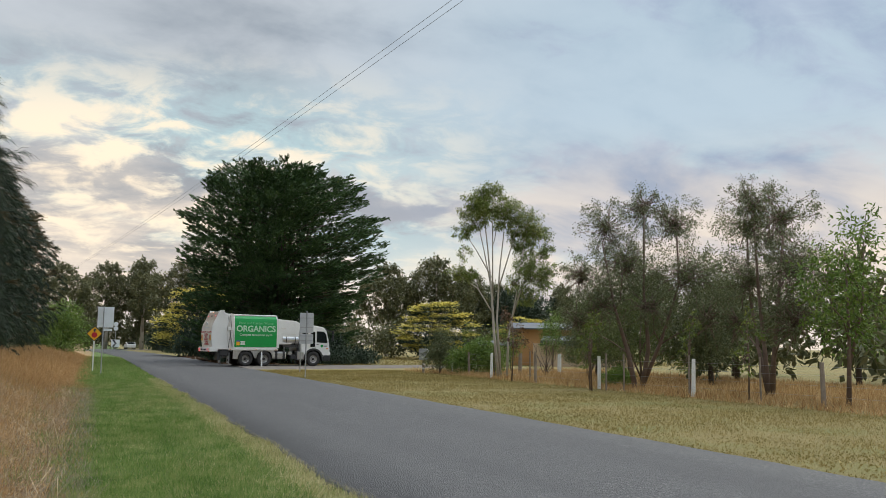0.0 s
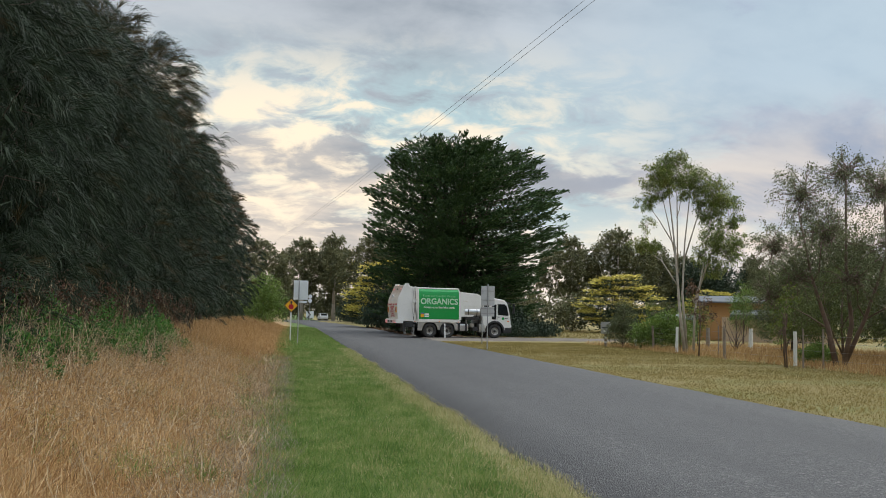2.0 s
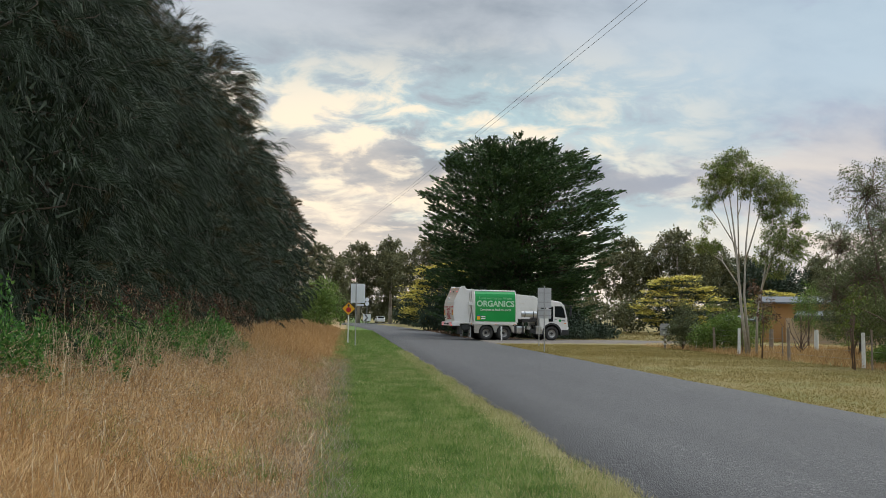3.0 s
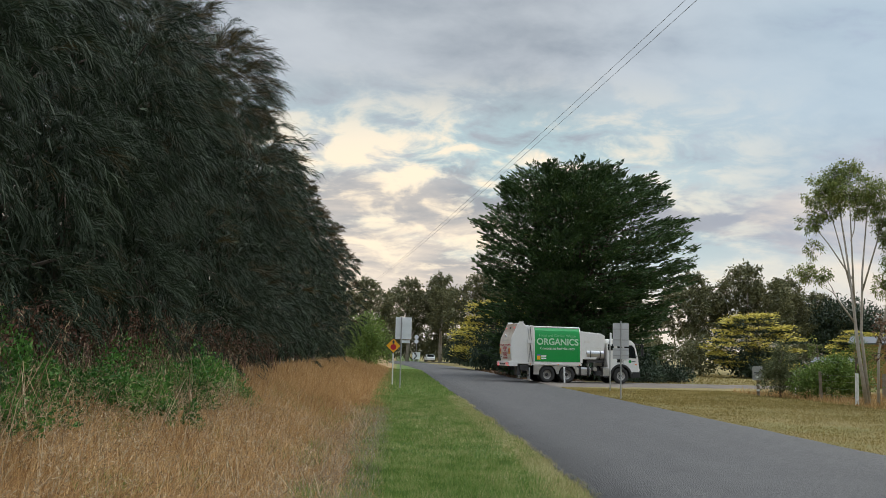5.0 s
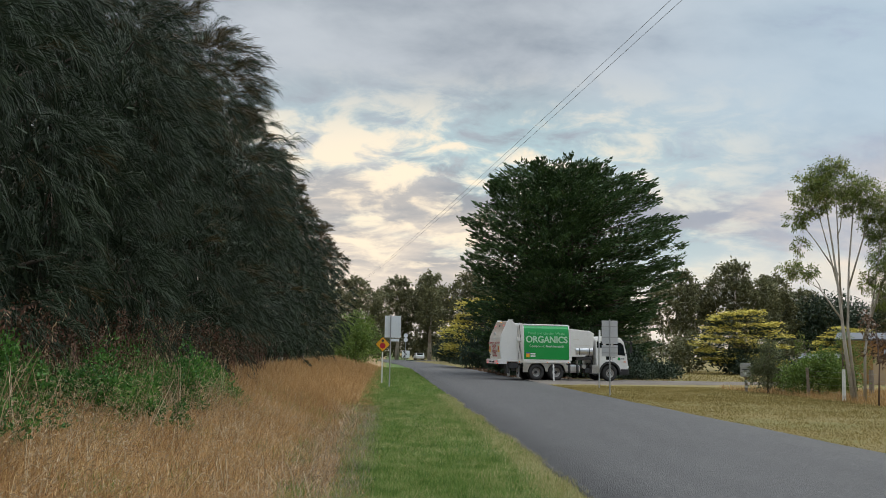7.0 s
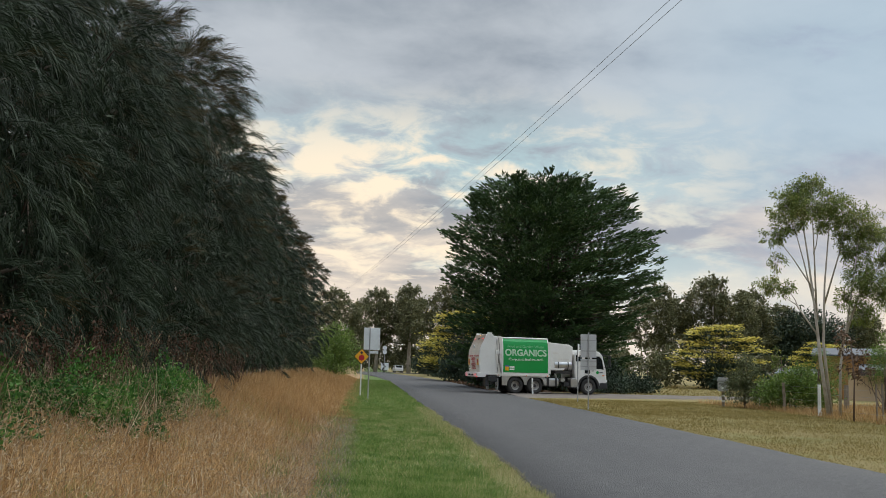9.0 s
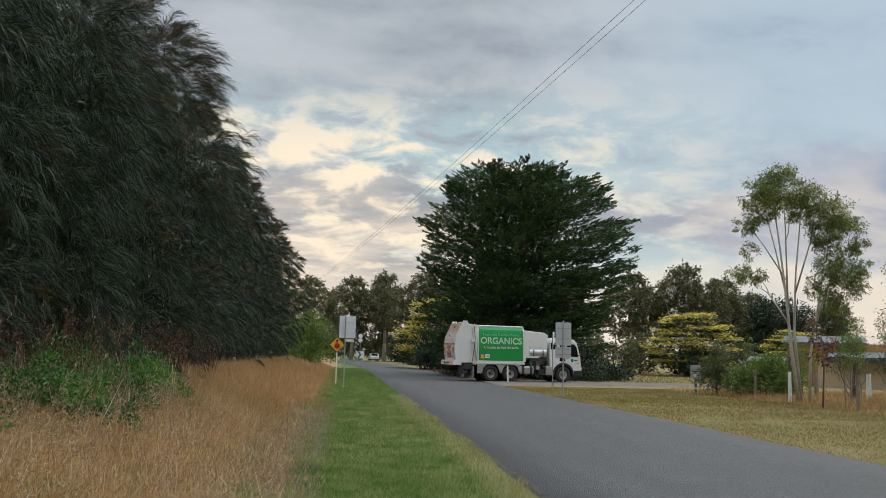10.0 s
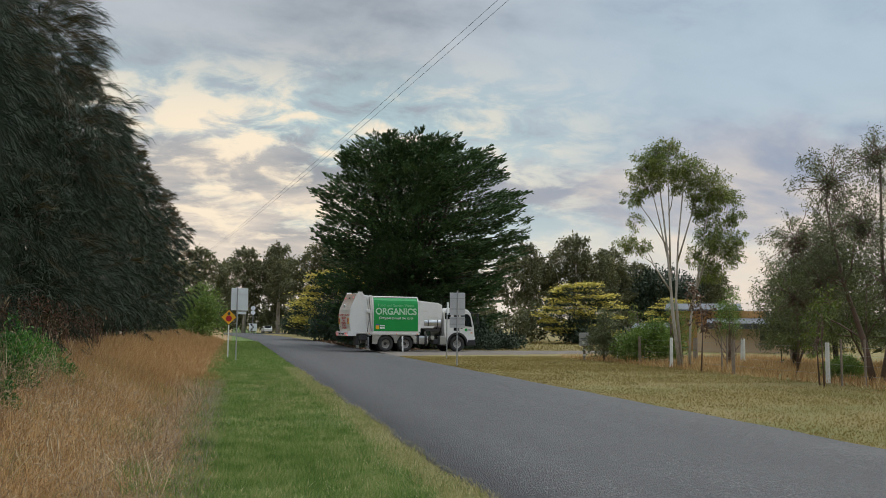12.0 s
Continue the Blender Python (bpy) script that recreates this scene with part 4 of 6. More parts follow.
copy_thing(yellowish, pose(24.6, 43.5, 0, 0, 0, 140) @ Matrix.Diagonal((0.6, 0.6, 0.5, 1)))

grey_bush = lobed("grey_bush", "round grey-green bush beside the letterbox", "bush",
                  [(0, 0, 1.5, 0.8, 0.9), (-0.4, 0.1, 0.8, 0.7, 0.7), (0.5, 0, 0.8, 0.75, 0.7), (0.1, 0, 2.2, 0.5, 0.5)], [([(0, 0, -0.1), (0, 0, 1.6)], 0.06, 0.02)], TWIG, OLIVE, 3600, ((0.1, 0.18), (0.03, 0.05)), 0.1)
put(grey_bush, 18.5, 40.6)
green_bush = lobed("green_bush", "bright green rounded bush by the fence", "bush",
                   [(0, 0, 0.9, 1.0, 0.8), (-0.9, 0, 0.7, 0.8, 0.7), (0.9, 0, 0.8, 0.8, 0.75), (0.3, 0, 1.5, 0.6, 0.5)], [([(0, 0, -0.1), (0, 0, 1.0)], 0.06, 0.02)], TWIG, BRIGHT, 4200, ((0.1, 0.2), (0.03, 0.06)), 0.0, "green bushes")
put(green_bush, 20.1, 38.8, 0, -25, 1.1)
copy_thing(green_bush, pose(20.6, 25.5, 0, 0, 0, 10) @ Matrix.Diagonal((0.5, 0.5, 0.4, 1)))
round_bush = lobed("round_bush", "large rounded light green bush at the end of the tree row", "bush",
                   [(0, 0, 3.6, 1.9, 1.6), (-0.6, -0.6, 2.0, 2.0, 1.6), (0.9, 0.3, 2.0, 1.8, 1.5), (0.2, -0.2, 1.0, 2.0, 0.9)], [([(0, 0, -0.1), (0, 0, 3.0)], 0.12, 0.03)], BARK, BRIGHT, 330, ((0.2, 0.34), (0.06, 0.11)), 0.1)
put(round_bush, -3.0, 82, 0.3)

# saplings
red_sap = lobed("young_tree", "thin young tree with reddish leaves", "tree", [(0, 0, 2.2, 0.6, 0.8), (0.3, 0, 1.6, 0.5, 0.5), (-0.3, 0, 2.9, 0.45, 0.5)],
                [([(0, 0, -0.1), (0.05, 0, 1.4), (0, 0, 2.8)], 0.035, 0.012)], TWIG, RUST, 1100, ((0.1, 0.18), (0.03, 0.06)), 0.4, "young trees")
put(red_sap, 18.1, 30.6, 0, 0, 1.1)
green_sap = lobed("young_tree", "thin young tree with sparse green leaves", "tree", [(0, 0, 1.9, 0.55, 0.7), (0.25, 0, 1.3, 0.4, 0.5), (-0.2, 0, 2.5, 0.35, 0.4)],
                  [([(0, 0, -0.1), (0.05, 0, 1.4), (0, 0, 2.5)], 0.03, 0.01)], TWIG, GUM, 700, ((0.1, 0.18), (0.03, 0.06)), 0.4, "young trees")
put(green_sap, 20.4, 40.6)
for x, y, t in ((17.6, 22.9, 60), (17.3, 22.3, 120), (20.0, 36.4, 40), (18.8, 15.6, 200), (25.6, 36.0, 10), (19.2, 18.9, 80)):
    copy_thing(green_sap, pose(x, y, 0, 0, 0, t))
bare = thing("bare_sapling", "leafless branching shrub behind the fence", "shrub")
bm = bmesh.new()
for k in range(9):
    az, r = k * 2.4, rng.uniform(0.4, 1.2)
    tip = (math.cos(az) * r, math.sin(az) * r, rng.uniform(1.4, 2.2))
    limb(bm, (0, 0, -0.05), tip, 0.03, 0.008, 0.1, 5, 5)
    for j in range(3):
        q = np.array(tip) * rng.uniform(0.5, 0.9)
        limb(bm, q, q + rng.normal(size=3) * 0.25 + np.array([0, 0, 0.35]), 0.012, 0.005, 0.03, 4, 3)
part("branches", bm, TWIG, bare, smooth=True)
put(bare, 24.4, 38.6)

# trees and hedges farther off
far = lobed("far_gum_tree", "large distant gum tree with clumped brown-green crown", "tree",
            [(0, 0, 11.0, 2.6, 1.7), (-2.6, 0, 9.6, 2.4, 1.6), (2.6, 0, 9.8, 2.4, 1.6), (-3.6, 0.5, 7.2, 2.2, 1.5), (3.8, 0, 7.4, 2.3, 1.5), (0, -1, 8.2, 2.5, 1.6), (-1.4, 0, 5.8, 2.3, 1.5), (1.8, 0, 5.4, 2.4, 1.6), (0, 0, 12.3, 1.6, 1.0)],
            [([(0, 0, -0.3), (0.2, 0, 4.0), (0, 0, 10.0)], 0.35, 0.08), ([(0.1, 0, 2.5), (-1.5, 0, 5.5), (-2.8, 0, 9.0)], 0.2, 0.05), ([(0.1, 0, 3.0), (1.8, 0, 5.5), (3.0, 0, 9.2)], 0.2, 0.05)],
            PALE_BARK, FARGUM, 160, ((0.3, 0.55), (0.12, 0.22)), 0.25, "distant gum trees", shell=0.45, clump=36, tight=0.85)
put(far, -5.5, 132, 0, 10, 1.0)
far_spots = [(2.0, 184, 40, 1.36), (9.0, 182, 90, 1.42), (-12.0, 138, 70, 1.1), (13.5, 135, 160, 1.12), (18, 140, 250, 1.15), (39, 112, 20, 1.02), (46, 110, 130, 1.1), (53, 114, 220, 1.0), (31, 118, 70, 0.95), (60, 120, 310, 0.9), (25, 150, 10, 1.2),
             (72, 118, 60, 0.9), (70, 90, 200, 0.9)]
for x, y, t, s in far_spots:
    copy_thing(far, pose(x, y, 0, 0, 0, t) @ Matrix.Diagonal((s, s, s, 1)))
pine = lobed("dark_pine", "broad dark pine crown far behind the house", "tree",
             [(0, 0, 8.6, 4.2, 2.2), (-4, 0, 7.2, 3.6, 2.4), (4, 0, 7.2, 3.6, 2.4), (0, 0, 5.0, 5.0, 2.6), (-5, 0, 4.0, 3.4, 2.6), (5, 0, 4.0, 3.4, 2.6)],
             [([(0, 0, -0.3), (0, 0, 8.0)], 0.4, 0.1)], BARK, PINE, 65, ((0.4, 0.8), (0.14, 0.26)), 0.0, shell=0.4)
put(pine, 63, 118, 0, 0, 1.0)
hedge = lobed("hedge_shrub", "dull green shrub in a far hedge", "shrub",
              [(0, 0, 2.2, 2.2, 1.5), (-1.6, 0, 1.4, 1.8, 1.3), (1.8, 0, 1.5, 1.8, 1.3), (0.4, 0, 3.2, 1.4, 1.0)], [([(0, 0, -0.2), (0, 0, 2.4)], 0.12, 0.04)], BARK, FARGUM, 75, ((0.3, 0.55), (0.13, 0.24)), 0.1, "far hedge")
put(hedge, 25, 86)
for i, (x, y, s) in enumerate([(29.5, 88, 1.0), (33, 92, 1.1), (22, 90, 1.1), (42, 96, 1.0), (47, 98, 1.1), (58, 100, 1.0), (64, 98, 1.0), (18, 96, 1.1), (14, 98, 1.0), (-8, 92, 1.2), (-6, 100, 1.2), (-12, 108, 1.4), (70, 80, 1.0)]):
    copy_thing(hedge, pose(x, y, 0, 0, 0, i * 67.0) @ Matrix.Diagonal((s, s, s, 1)))
for i in range(17):
    x = -28 + i * 5.6 + 1.5 * math.sin(i * 2.3)
    s = 1.3 + 0.3 * math.sin(i * 1.7)
    copy_thing(hedge, pose(x, 204 + 3 * math.sin(i), 0, 0, 0, i * 41.0) @ Matrix.Diagonal((s, s, s * 1.5, 1)))
for i, (x, y) in enumerate([(-6, 186), (-1, 190), (4, 188), (9.5, 186), (14, 182), (19, 178)]):
    copy_thing(hedge, pose(x, y, 0, 0, 0, i * 71.0) @ Matrix.Diagonal((1.5, 1.5, 1.7, 1)))
for i in range(11):
    copy_thing(hedge, pose(-10.4 + 0.6 * math.sin(i * 2.0), 5 + i * 6.4, 0.7, 0, 0, i * 53.0) @ Matrix.Diagonal((1.0, 1.1, 1.1, 1)))
for i, (x, y) in enumerate([(31, 30), (34, 25), (42, 26), (36, 36), (48, 34)]):
    copy_thing(hedge, pose(x, y, 0, 0, 0, i * 59.0) @ Matrix.Diagonal((1.3, 1.3, 1.3 + 0.3 * math.sin(i), 1)))
# dark shrubs, mostly added to stand for the deep shade under the trees
under = lobed("shrub_and_shade_fill", "low dark shrub, mostly added in place of the shade under trees", "shrub",
              [(0, 0, 0.8, 1.6, 0.7), (1.4, 0, 0.6, 1.3, 0.6), (-1.5, 0.2, 0.6, 1.3, 0.6)], [([(0, 0, -0.1), (0, 0, 0.8)], 0.05, 0.02)], TWIG, PINE, 800, ((0.15, 0.3), (0.07, 0.14)), 0.0, "undergrowth")
put(under, 11.5, 62.5)
copy_thing(under, pose(17.8, 60.0, 0, 0, 0, 25) @ Matrix.Diagonal((0.6, 0.6, 0.7, 1)))
# copies added as dark fill behind the truck and below the far crowns
for i, (x, y, sx, sz) in enumerate([(14.5, 62.0, 1.1, 2.2), (17.6, 63, 1.1, 1.5), (20.6, 63.5, 0.9, 0.9), (11.2, 64, 1.1, 2.4), (12.2, 69, 1.2, 2.2), (12.0, 76, 1.2, 2.0), (10.2, 71, 0.9, 1.4), (11.2, 90.0, 1.3, 3.0), (13.4, 88, 1.4, 3.2), (10.6, 86, 0.7, 1.6), (12.2, 106, 1.2, 2.4), (12.0, 116, 1.2, 2.4), (11.6, 127, 1.3, 2.6), (11.4, 139, 1.3, 2.8), (11.8, 151, 1.4, 3.0), (12.5, 161, 1.4, 3.0), (36, 85, 1.7, 2.0), (38.5, 86, 1.5, 1.6), (49, 87, 1.6, 1.8)]):
    copy_thing(under, pose(x, y, 0, 0, 0, i * 50.0) @ Matrix.Diagonal((sx, sx, sz, 1)))

# ---- grass ----


def scatter(x0, x1, y0, y1, n):
    x, y = rng.uniform(x0, x1, n), rng.uniform(y0, y1, n)
    return x, y


def grass(name, label, mat, x, y, hmin, hmax, wmin, wmax, lean=0.35, droop=0.8, simple=True, low=None):
    edge = 0.03 * np.sin(y * 0.9 + 0.4) + 0.02 * np.sin(y * 2.3 + 0.8) + 0.025 * np.sin(y * 13.1 + 2 * np.sin(y * 3.7)) * np.sin(y * 5.3)
    keep = (x < ROAD_L + 0.03 + edge) | (x > ROAD_R - 0.02)
    x, y = x[keep], y[keep]
    base = np.stack([x, y, bank(x) - 0.02], 1)
    n = len(base)
    tone = 0.85 + 0.15 * np.sin(x * 1.7 + np.sin(y * 0.9)) * np.sin(y * 1.3 + x * 0.6)
    gust = np.stack([np.sin(x * 2.1 + y * 0.8), np.sin(y * 1.1 - x * 2.3), 0 * x], 1)
    way = rng.normal(0, lean, (n, 3)) + gust * lean * 0.25 + np.array([0.05, 0.0, 1.0])
    L = rng.uniform(hmin, hmax, n) * tone
    if low is not None:
        L = L * low(x, y)
    if simple:
        v, f4, f3 = spikes(base, way, L, rng.uniform(wmin, wmax, n))
    else:
        v, f4, f3 = blades(base, way, L, rng.uniform(wmin, wmax, n), rng.uniform(0.1, droop, n))
        v[:, 2] = np.maximum(v[:, 2], np.repeat(base[:, 2], 5) - 0.02)
    return tagged(mesh_part(name, v, f4, f3, mat), label, "grass", kind="stuff")


def long_edge(y):
    return -0.5 - 0.1 * np.sin(y * 0.45) + 0.09 * np.sin(y * 1.9)


def dry_zone(y0, y1, n, k, simple=False):
    x, y = scatter(-5.2, 0.2, y0, y1, n)
    keep = x < long_edge(y) + rng.normal(0, 0.16, n)
    x, y = x[keep], y[keep]
    grass("dry_grass", "tall straw-coloured dry grass on the bank", DRY, x, y, 0.18, 0.72, 0.003 * k, 0.007 * k, 0.85, 2.8, simple, lambda x, y: np.clip((-0.35 - x) / 1.5, 0.28, 1.0))


dry_zone(0.5, 14, 84000, 1.0)
dry_zone(-14, 0.5, 16000, 2.5, True)
dry_zone(14, 30, 60000, 1.8, True)
dry_zone(30, 95, 60000, 3.5, True)
x, y = scatter(-0.62, ROAD_L + 0.05, 0.5, 14, 150000)
x = x + rng.normal(0, 0.05, len(x))
keep = rng.uniform(size=len(x)) < np.clip((ROAD_L - 0.1 - x) / 0.8, 0.12, 1)
x, y = x[keep], y[keep]
grass("green_grass", "short green grass on the verge", LAWN, x, y, 0.035, 0.13, 0.004, 0.011, 0.75, 1.5)
x, y = scatter(-0.9, ROAD_L + 0.05, -14, 0.5, 26000)
grass("green_grass", "short green grass on the verge", LAWN, x, y, 0.035, 0.13, 0.008, 0.018, 0.75, 1.5)
x, y = scatter(-0.9, ROAD_L + 0.05, 14, 34, 80000)
grass("green_grass", "short green grass on the verge", LAWN, x, y, 0.04, 0.11, 0.008, 0.018, 0.6, 1.2)
x, y = scatter(-1.0, ROAD_L, 34, 90, 40000)
grass("green_grass", "short green grass on the verge", LAWN, x, y, 0.05, 0.13, 0.02, 0.045, 0.6, 1.2)
x, y = scatter(1.8, ROAD_L + 0.12, 0.5, 34, 62000)
x = x + rng.beta(2.0, 1.2, len(x)) * 0.3
x = np.minimum(x, ROAD_L + 0.12 * rng.uniform(size=len(x)))
grass("straw_edge", "bleached grass fringe along the asphalt edge", BLEACHED, x, y, 0.04, 0.14, 0.004, 0.011, 0.9, 1.8)
x, y = scatter(ROAD_R - 0.05, 18.5, -14, 4, 16000)
grass("mown_grass", "mown yellowing grass on the wide verge", MOWN, x, y, 0.03, 0.08, 0.02, 0.05, 0.9, 1.2)
x, y = scatter(ROAD_R - 0.05, 18.5, 4, 30, 100000)
grass("mown_grass", "mown yellowing grass on the wide verge", MOWN, x, y, 0.02, 0.075, 0.01, 0.024, 0.9, 1.2)
x, y = scatter(ROAD_R - 0.05, 22, 30, 47, 60000)
grass("mown_grass", "mown yellowing grass on the wide verge", MOWN, x, y, 0.03, 0.09, 0.02, 0.05, 0.8, 1.2)
x, y = scatter(18, 32, 20, 46, 24000)
grass("paddock_grass", "long dry grass along the fence", DRY, x, y, 0.15, 0.5, 0.012, 0.03, 0.4, 1.2)
x, y = scatter(18, 30, 8, 20, 14000)
grass("paddock_grass", "long dry grass along the fence", DRY, x, y, 0.15, 0.45, 0.012, 0.03, 0.4, 1.2)
x, y = scatter(16, 60, 57, 100, 26000)
grass("paddock_grass", "yellowing paddock grass past the drive", MOWN, x, y, 0.05, 0.22, 0.03, 0.08, 0.6, 1.0)


cx, cy = -0.3 + 2.6 * rng.uniform(0, 1, 240) ** 0.6, rng.uniform(0.5, 30, 240)
x, y = np.repeat(cx, 110) + rng.normal(0, 0.14, 240 * 110), np.repeat(cy, 110) + rng.normal(0, 0.26, 240 * 110)
grass("straw_patches", "dry straw patches in the green verge", BLEACHED, x, y, 0.04, 0.13, 0.004, 0.01, 0.9)
# grey flattened thatch between the straw and the green
x, y = scatter(-1.5, -0.25, 0.5, 26, 26000)
x = x + rng.normal(0, 0.1, len(x))
grass("thatch", "flattened grey-brown dead grass beside the lawn", THATCH, x, y, 0.08, 0.26, 0.004, 0.009, 1.6)
# feathery seed heads nodding over the straw
x, y = scatter(-4.8, -0.7, 1.0, 16, 11000)
keep = x < long_edge(y) - 0.1
x, y = x[keep], y[keep]
c = np.stack([x, y, bank(x) + rng.uniform(0.2, 0.68, len(x)) * np.clip((-0.35 - x) / 1.5, 0.35, 1.0)], 1)
hw = unit(rng.normal(0, 0.6, c.shape) + np.array([0.5, 0.1, 0.2]))
c = np.repeat(c, 3, 0) + np.repeat(hw, 3, 0) * np.tile(np.array([0.0, 0.03, 0.06]), len(c))[:, None]
lv, lf = leaves(c, np.repeat(hw, 3, 0) + rng.normal(0, 0.35, c.shape), rng.uniform(0.03, 0.06, len(c)), rng.uniform(0.004, 0.009, len(c)))
tagged(mesh_part("seed_heads", lv, lf, np.zeros((0, 3), int), SEED), "feathery pale seed heads over the dry grass", "grass", kind="stuff")
# loose stalks and green tufts among the straw
x, y = scatter(-4.6, -0.6, 0.5, 24, 2600)
grass("loose_stalks", "pale bent straw stalks over the dry grass", SEED, x, y, 0.5, 1.05, 0.004, 0.009, 0.8, 2.6, False)
cx, cy = rng.uniform(-3.6, -0.7, 46), rng.uniform(2, 26, 46)
x, y = np.repeat(cx, 160) + rng.normal(0, 0.14, 46 * 160), np.repeat(cy, 160) + rng.normal(0, 0.2, 46 * 160)
grass("green_tufts", "green tufts growing through the straw", LAWN, x, y, 0.12, 0.4, 0.005, 0.01, 0.5)
# brown litter beside the road under the cypress
x, y = scatter(ROAD_R - 0.1, 13, 60, 96, 9000)
lv, lf = leaves(np.stack([x, y, 0.02 + 0 * x], 1), rng.normal(0, 1, (len(x), 3)) * np.array([1, 1, 0.15]), rng.uniform(0.15, 0.4, len(x)), rng.uniform(0.08, 0.2, len(x)))
tagged(mesh_part("leaf_litter", lv, lf, np.zeros((0, 3), int), RUST), "reddish-brown needle litter beside the road", "leaf litter", kind="stuff")


def weeds():
    """Leafy weeds, seed stalks and dark dock stems in front of the trees."""
    # bushy heads of small leaves, each plant a rounded clump
    n = 120
    px, py = rng.uniform(-6.2, -2.7, n), rng.uniform(4.5, 20.0, n)
    keep = px < -3.15 - 0.12 * np.maximum(0, (12 - py))
    px, py = px[keep], py[keep]
    h = rng.uniform(0.6, 1.3, len(px)) * (0.85 + 0.25 * np.sin(py * 1.1 + px))
    # every plant carries a dozen tight leafy heads on its dome
    heads, k = 14, 56
    d = unit(rng.normal(size=(len(px), heads, 1, 3))) * rng.uniform(0.55, 1, (len(px), heads, 1, 1))
    d[..., 2] = np.abs(d[..., 2])
    d = d + unit(rng.normal(size=(len(px), heads, k, 3))) * 0.24 * rng.uniform(0.2, 1, (len(px), heads, k, 1)) ** 0.5
    d = d.reshape(len(px), heads * k, 3)
    d[..., 2] = np.maximum(d[..., 2], 0.02)
    d = d * np.stack([0.55 * h ** 0.5, 0.55 * h ** 0.5, h * 0.9], -1)[:, None]
    c = (d + np.stack([px, py, bank(px)], -1)[:, None]).reshape(-1, 3)
    v, f = leaves(c, unit(d.reshape(-1, 3)) * 0.6 + rng.normal(0, 0.6, c.shape) + np.array([0, 0, 0.3]), rng.uniform(0.04, 0.095, len(c)), rng.uniform(0.02, 0.045, len(c)))
    tagged(mesh_part("weeds", v, f, np.zeros((0, 3), int), WEED), "leafy green weeds growing on the bank", "weeds", kind="stuff")
    n = 700
    cx, cy = rng.uniform(-5.8, -2.9, 60), rng.uniform(4.0, 20, 60)
    pick = rng.integers(0, 60, n)
    x, y = cx[pick] + rng.normal(0, 0.22, n), cy[pick] + rng.normal(0, 0.3, n)
    base = np.stack([x, y, bank(x)], 1)
    way = rng.normal(0, 0.2, (n, 3)) + np.array([0.12, 0, 1])
    L = rng.uniform(0.75, 1.7, n)
    v, f4, f3 = blades(base, way, L, rng.uniform(0.006, 0.01, n), rng.uniform(0.1, 1.2, n))
    tip = v.reshape(-1, 5, 3)[:, 4]
    c = np.repeat(tip, 7, 0) + rng.normal(0, 0.012, (n * 7, 3)) - np.repeat(unit(way), 7, 0) * rng.uniform(0, 0.2, (n * 7, 1))
    lv, lf = leaves(c, np.repeat(unit(way), 7, 0) + rng.normal(0, 0.3, c.shape), 0.055, 0.009)
    tagged(mesh_part("seed_grass", np.concatenate([v, lv]), np.concatenate([f4, lf + len(v)]), f3, SEED), "tall pale grass stalks with seed heads", "grass", kind="stuff")
    n = 700
    x, y = rng.uniform(-6.2, -4.0, n), rng.uniform(9, 30, n)
    base = np.stack([x, y, bank(x)], 1)
    way = rng.normal(0, 0.16, (n, 3)) + np.array([0.05, 0, 1])
    v, f4, f3 = blades(base, way, rng.uniform(0.7, 1.6, n), 0.014, rng.uniform(0, 0.3, n))
    tip = v.reshape(-1, 5, 3)[:, 4]
    c = np.repeat(tip, 14, 0) + rng.normal(0, 0.035, (n * 14, 3)) - np.repeat(unit(way), 14, 0) * rng.uniform(0, 0.4, (n * 14, 1))
    lv, lf = leaves(c, rng.normal(0, 0.6, c.shape) + np.array([0, 0, 0.5]), 0.06, 0.03)
    tagged(mesh_part("dock_stems", np.concatenate([v, lv]), np.concatenate([f4, lf + len(v)]), f3, DOCK), "dead reddish-brown dock stems under the trees", "weeds", kind="stuff")


weeds()

# ---- the refuse truck, crossing into the drive ----


def arch(x, z, r, n=10):
    return [(x + r * math.cos(math.pi * k / n), z + r * math.sin(math.pi * k / n)) for k in range(n + 1)]


